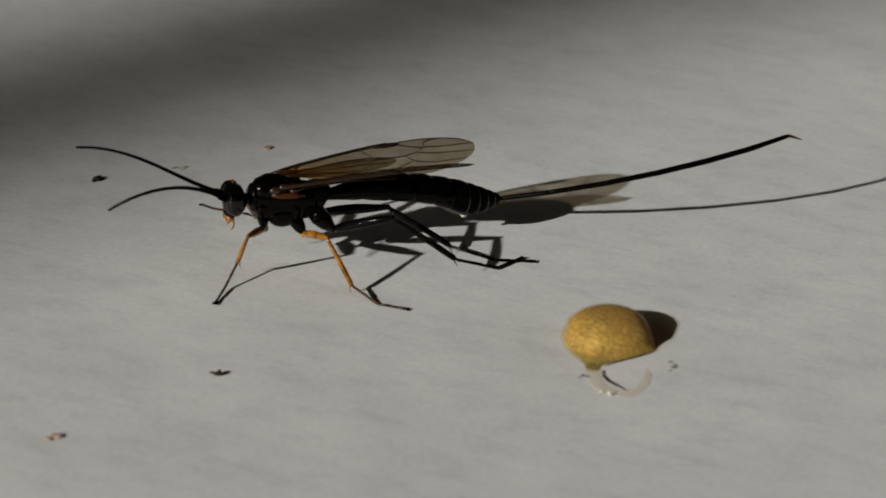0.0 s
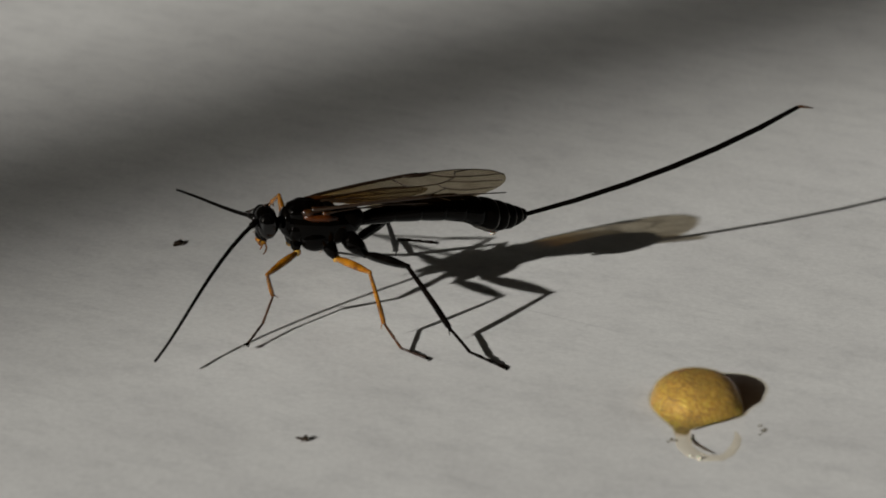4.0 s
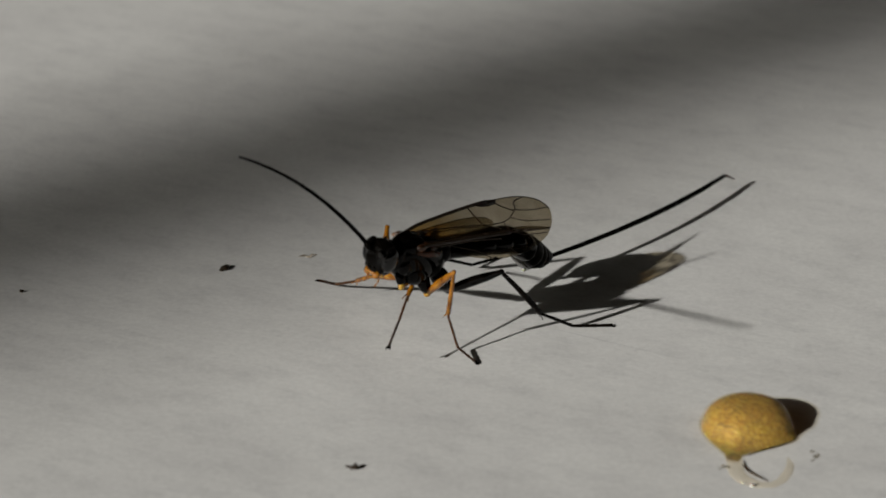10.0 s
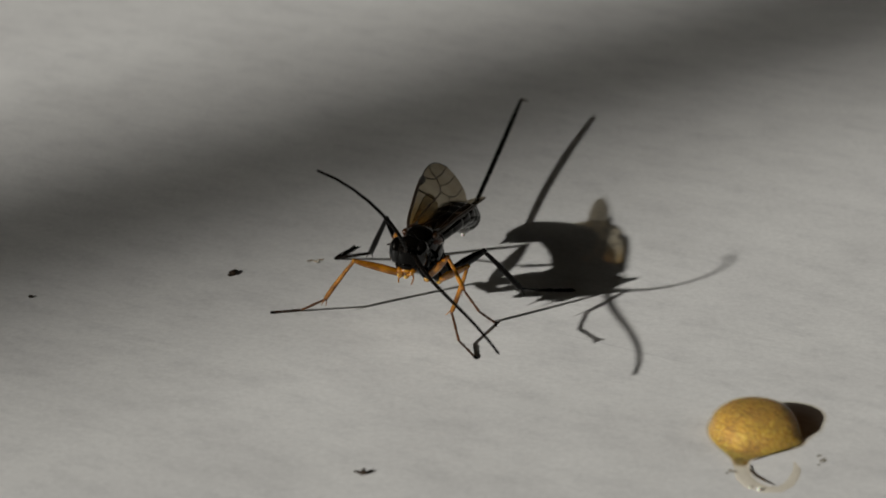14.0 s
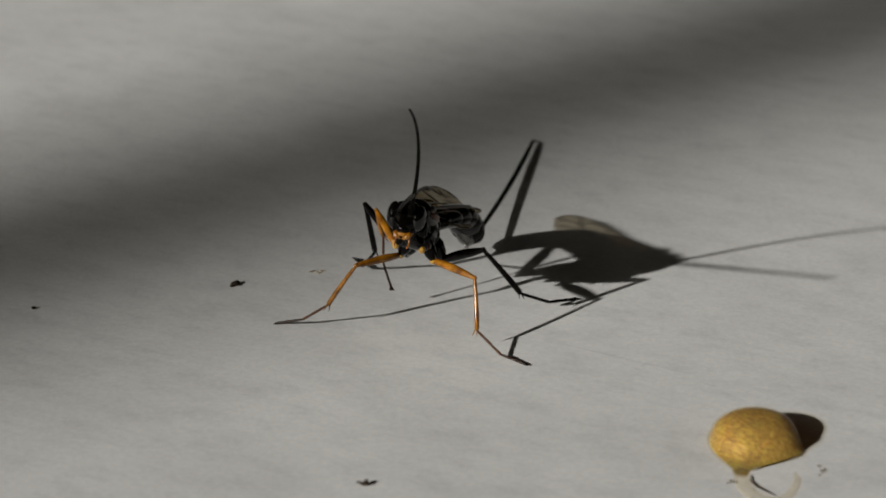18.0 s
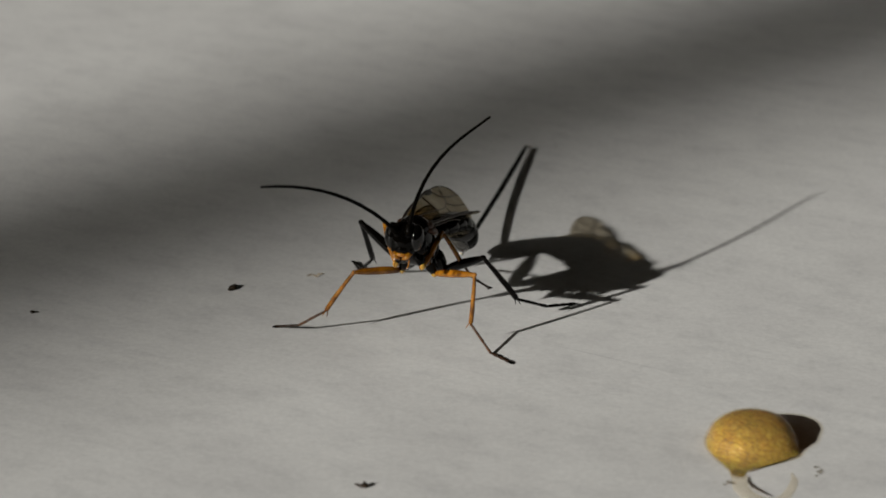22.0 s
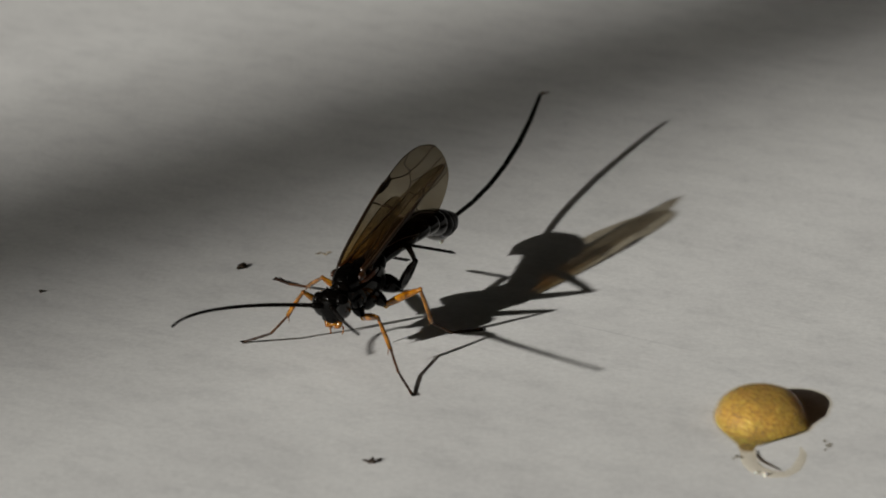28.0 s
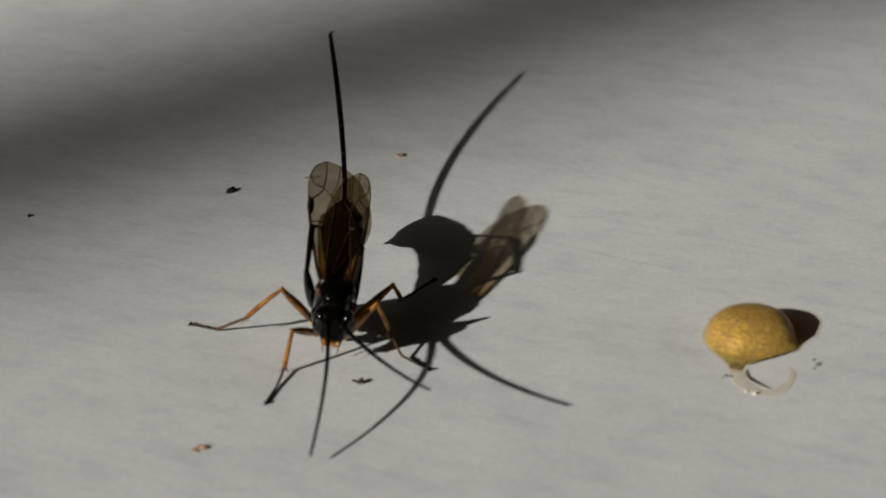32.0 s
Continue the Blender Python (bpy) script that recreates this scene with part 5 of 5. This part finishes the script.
stance(27.5, (-5.07, -17.57, 3.36, -110.8, -19.01, 0.46), (2.15, -4.69, -5.8, 8.22, 6.83, -0.05, -0.85), (1.76, -2.34, -1.19, -0.09), (-39.48, 46.28, 1.08, 2.5, 1.06), (33.35, 53.75, 2.47, 0.11, 0.08),
       (-0.1, -25.22, 0, 19.66, 0.47, 10.78, 16.01, 0.15), (2.26, -16, 0, 20.01, -21.76, 0.73, 43.67, 37.81), (-1.9, -4.43, 2.61, 23.25, 4.7, 23.73, 4.89, 23.88),
       (-12.06, -17.4, 0, 45.34, -31.43, 12.13, -7.42, -32.19), (-10.75, -7.98, 0, 11.89, 1.22, 1.87, 0.99, -25.08), (-3.47, -4.67, 2.17, 25, 0, 25, 0, 0))
stance(28.0, (-5.32, -17.75, 3.89, -116.19, -6.73, 5.59), (3.35, -7.94, -7.21, 2.07, 5.57, 3.34, 1.28), (3.9, -3.86, 4.16, 1.1), (-61.95, 11.49, -1.72, 8.19, 0.85), (37.43, 17.37, -0.08, 0.41, -0.04),
       (-2.19, -24.84, 0, 25.45, -9.8, 16.4, -1.94, 19.04), (1.63, -16.14, 0, 34.25, 36.06, -0.34, 1.55, 30.69), (0.02, -10.4, 2.5, 24.11, -6.04, 24.28, -6.1, 22.34),
       (-12.01, -17.71, 0, 48.88, -19.8, 25.04, -12.78, -21.99), (-10.73, -8.46, 0, 15.14, 2, 7.46, 1.98, -20.78), (-2.7, -10.12, 1.9, 25, 0, 25, 0, 0))
stance(28.5, (-5.99, -20.38, 3.29, -113.65, -10.09, -4.92), (-0.35, -14.11, -8.57, -0.28, 5.25, 3.11, 0.67), (0.65, -0.03, 1.12, -0.15), (-12.65, -5.18, -0.59, 0.78, 0.22), (71.07, -11.14, -2.37, -1.59, 0.22),
       (-3.25, -26.72, 0, 13.18, -30.19, 20.42, 22.44, 7.92), (1.01, -19.13, 0, 30.52, -10.58, 0.48, -19.76, -27.87), (6.33, -16.87, 0, -2.36, 13.15, 27.74, 17.88, 43.78),
       (-13.56, -18.98, 2.17, 26.11, -12.72, 24.7, -21.23, -20.25), (-14.37, -15.31, 0, 15.38, -24.56, 7.76, -24.59, 49.55), (-8.12, -7.62, 1.44, 24.91, 0.43, 24.97, 0.53, 4.07))
stance(29.0, (-6.35, -20.34, 2.11, -115.02, -28.03, 0.11), (0.72, -18.23, -4.91, 0.97, 3.23, 1.29, 1.4), (2.46, 0.25, 0.84, -1.22), (25.43, 41.37, 0.28, -10.65, 2.55), (52.67, 10.08, -0.07, 1.4, 1.29),
       (-3.09, -28.22, 0, 24.71, -0.62, 16.52, 4.21, 19.91), (-0.71, -22.88, 0, -0.62, -13.58, -0.97, -6.12, 52.46), (5.74, -16.56, 0, 17.23, 39.43, -0.81, -9.08, 48.75),
       (-12.22, -25.5, 0, 46, -43.87, 8.65, 18.98, 23.8), (-14.36, -15.63, 0, 32.43, -8.11, 2.28, -7.13, -34.75), (-7.87, -11.05, 2.5, 24.27, 4.42, 24.27, 4.42, -16.35))
stance(29.5, (-6.22, -21.97, 2.58, -96.95, -12.25, -5.71), (0.56, -3.57, -6.15, -3.94, 3.72, 1.82, 0.63), (3.66, -1.01, 3.54, -1.07), (-0.27, 12.43, 0.65, -0.54, 0.11), (8.66, 21.56, -0.28, -0.33, 0.09),
       (-2.94, -28.1, 0, 11.89, -32.01, 16.73, 15.97, 8.64), (1.52, -18.54, 0, 11.41, -17.21, 0.55, 19.96, 46.13), (3.87, -15.18, 0, 20.6, -13.62, 0.46, 31.21, 38.1),
       (-12.3, -25.54, 0, 41.37, 22.11, 3.53, 4.27, -38.28), (-14.37, -15.48, 0, 59.46, -7.69, 18.41, -10.13, 4), (-8.21, -12.52, 2.52, 24.36, -0.7, 24.38, -1.13, -14.37))
stance(30.0, (-6.24, -22.84, 2.75, -98.54, -10.48, 4.19), (3.92, -4.53, -2.41, 3.28, 9.55, 1.53, -0.11), (7.16, 0.52, 3.99, 0.64), (-2.49, 24.16, 2.1, -2.21, 0.87), (31.68, 33.82, 0.6, 0.6, -0.02),
       (-0.53, -29.85, 0, 44.3, 19.41, 7.71, 13.39, -7.86), (0.84, -18.83, 0, 18.1, 12.69, -2.61, 5.31, 46.05), (-3.88, -10.47, 0.05, 4.45, -20.7, 31.4, 9.65, 5.37),
       (-12.2, -25.11, 0, 50.7, -29.94, 0.75, 36.64, -32.86), (-14.38, -15.64, 0, 14.77, 2.19, 0.81, 2.52, -36.79), (-3.14, -8.57, 0.82, 39.1, -9.8, 29.27, -14.28, -9.04))
stance(31.0, (-6.35, -23.98, 2.82, -93.98, -8.99, -1.83), (0.6, -3.8, -1.68, 2.98, 8.91, 2.17, 0.19), (6.62, 1.13, 4.6, 0.47), (-7.89, 8.85, 2.87, -1.52, 5.18), (16.82, 11.09, 1.88, 2.38, -0.04),
       (-0.66, -31.43, 0, 26.13, -3.76, 10.46, 16.14, -10.01), (0.71, -18.74, 0, 15.93, 9.84, 0.81, 11.59, 38.79), (-4.73, -12.12, 0.99, 1.92, -11.67, 25.23, 6.72, 13.24),
       (-12.15, -28.97, 0, 19.52, 26.38, 5.61, 5.07, -35.89), (-14.29, -15.68, 0, 8.84, 6.9, 1.28, 6.43, 23.1), (-7.67, -9.33, 1.14, 24.5, -3.43, 25.07, -3.59, -13.79))
stance(32.0, (-5.74, -27.73, 2.46, -89, -0.57, -7.96), (-1.98, 1.8, -1.49, 3.66, 3.47, 2.8, 1.34), (4.16, -1.63, 7.18, -1.05), (3.3, 0.23, 3, -1.13, 0.95), (24.58, 1.67, -1.55, -0.17, 0.24),
       (-0.67, -31.64, 0, 27.3, -34.19, 6.27, -11.98, 17.35), (-0.39, -20.06, 0, 10.05, 11.04, -4.04, -3.11, 31.63), (-4.39, -16.83, 2.46, 27.82, -2.69, 25.76, -3.14, 12.62),
       (-9.08, -35.43, 0, 7.19, 10.44, 0.73, 6.35, -5.59), (-13.74, -25.77, 0, 29.19, -14.62, 1.83, -19.72, -26.27), (-6.93, -18.77, 2.75, 24.56, 0.04, 24.56, 0.04, -0.26))

motions()
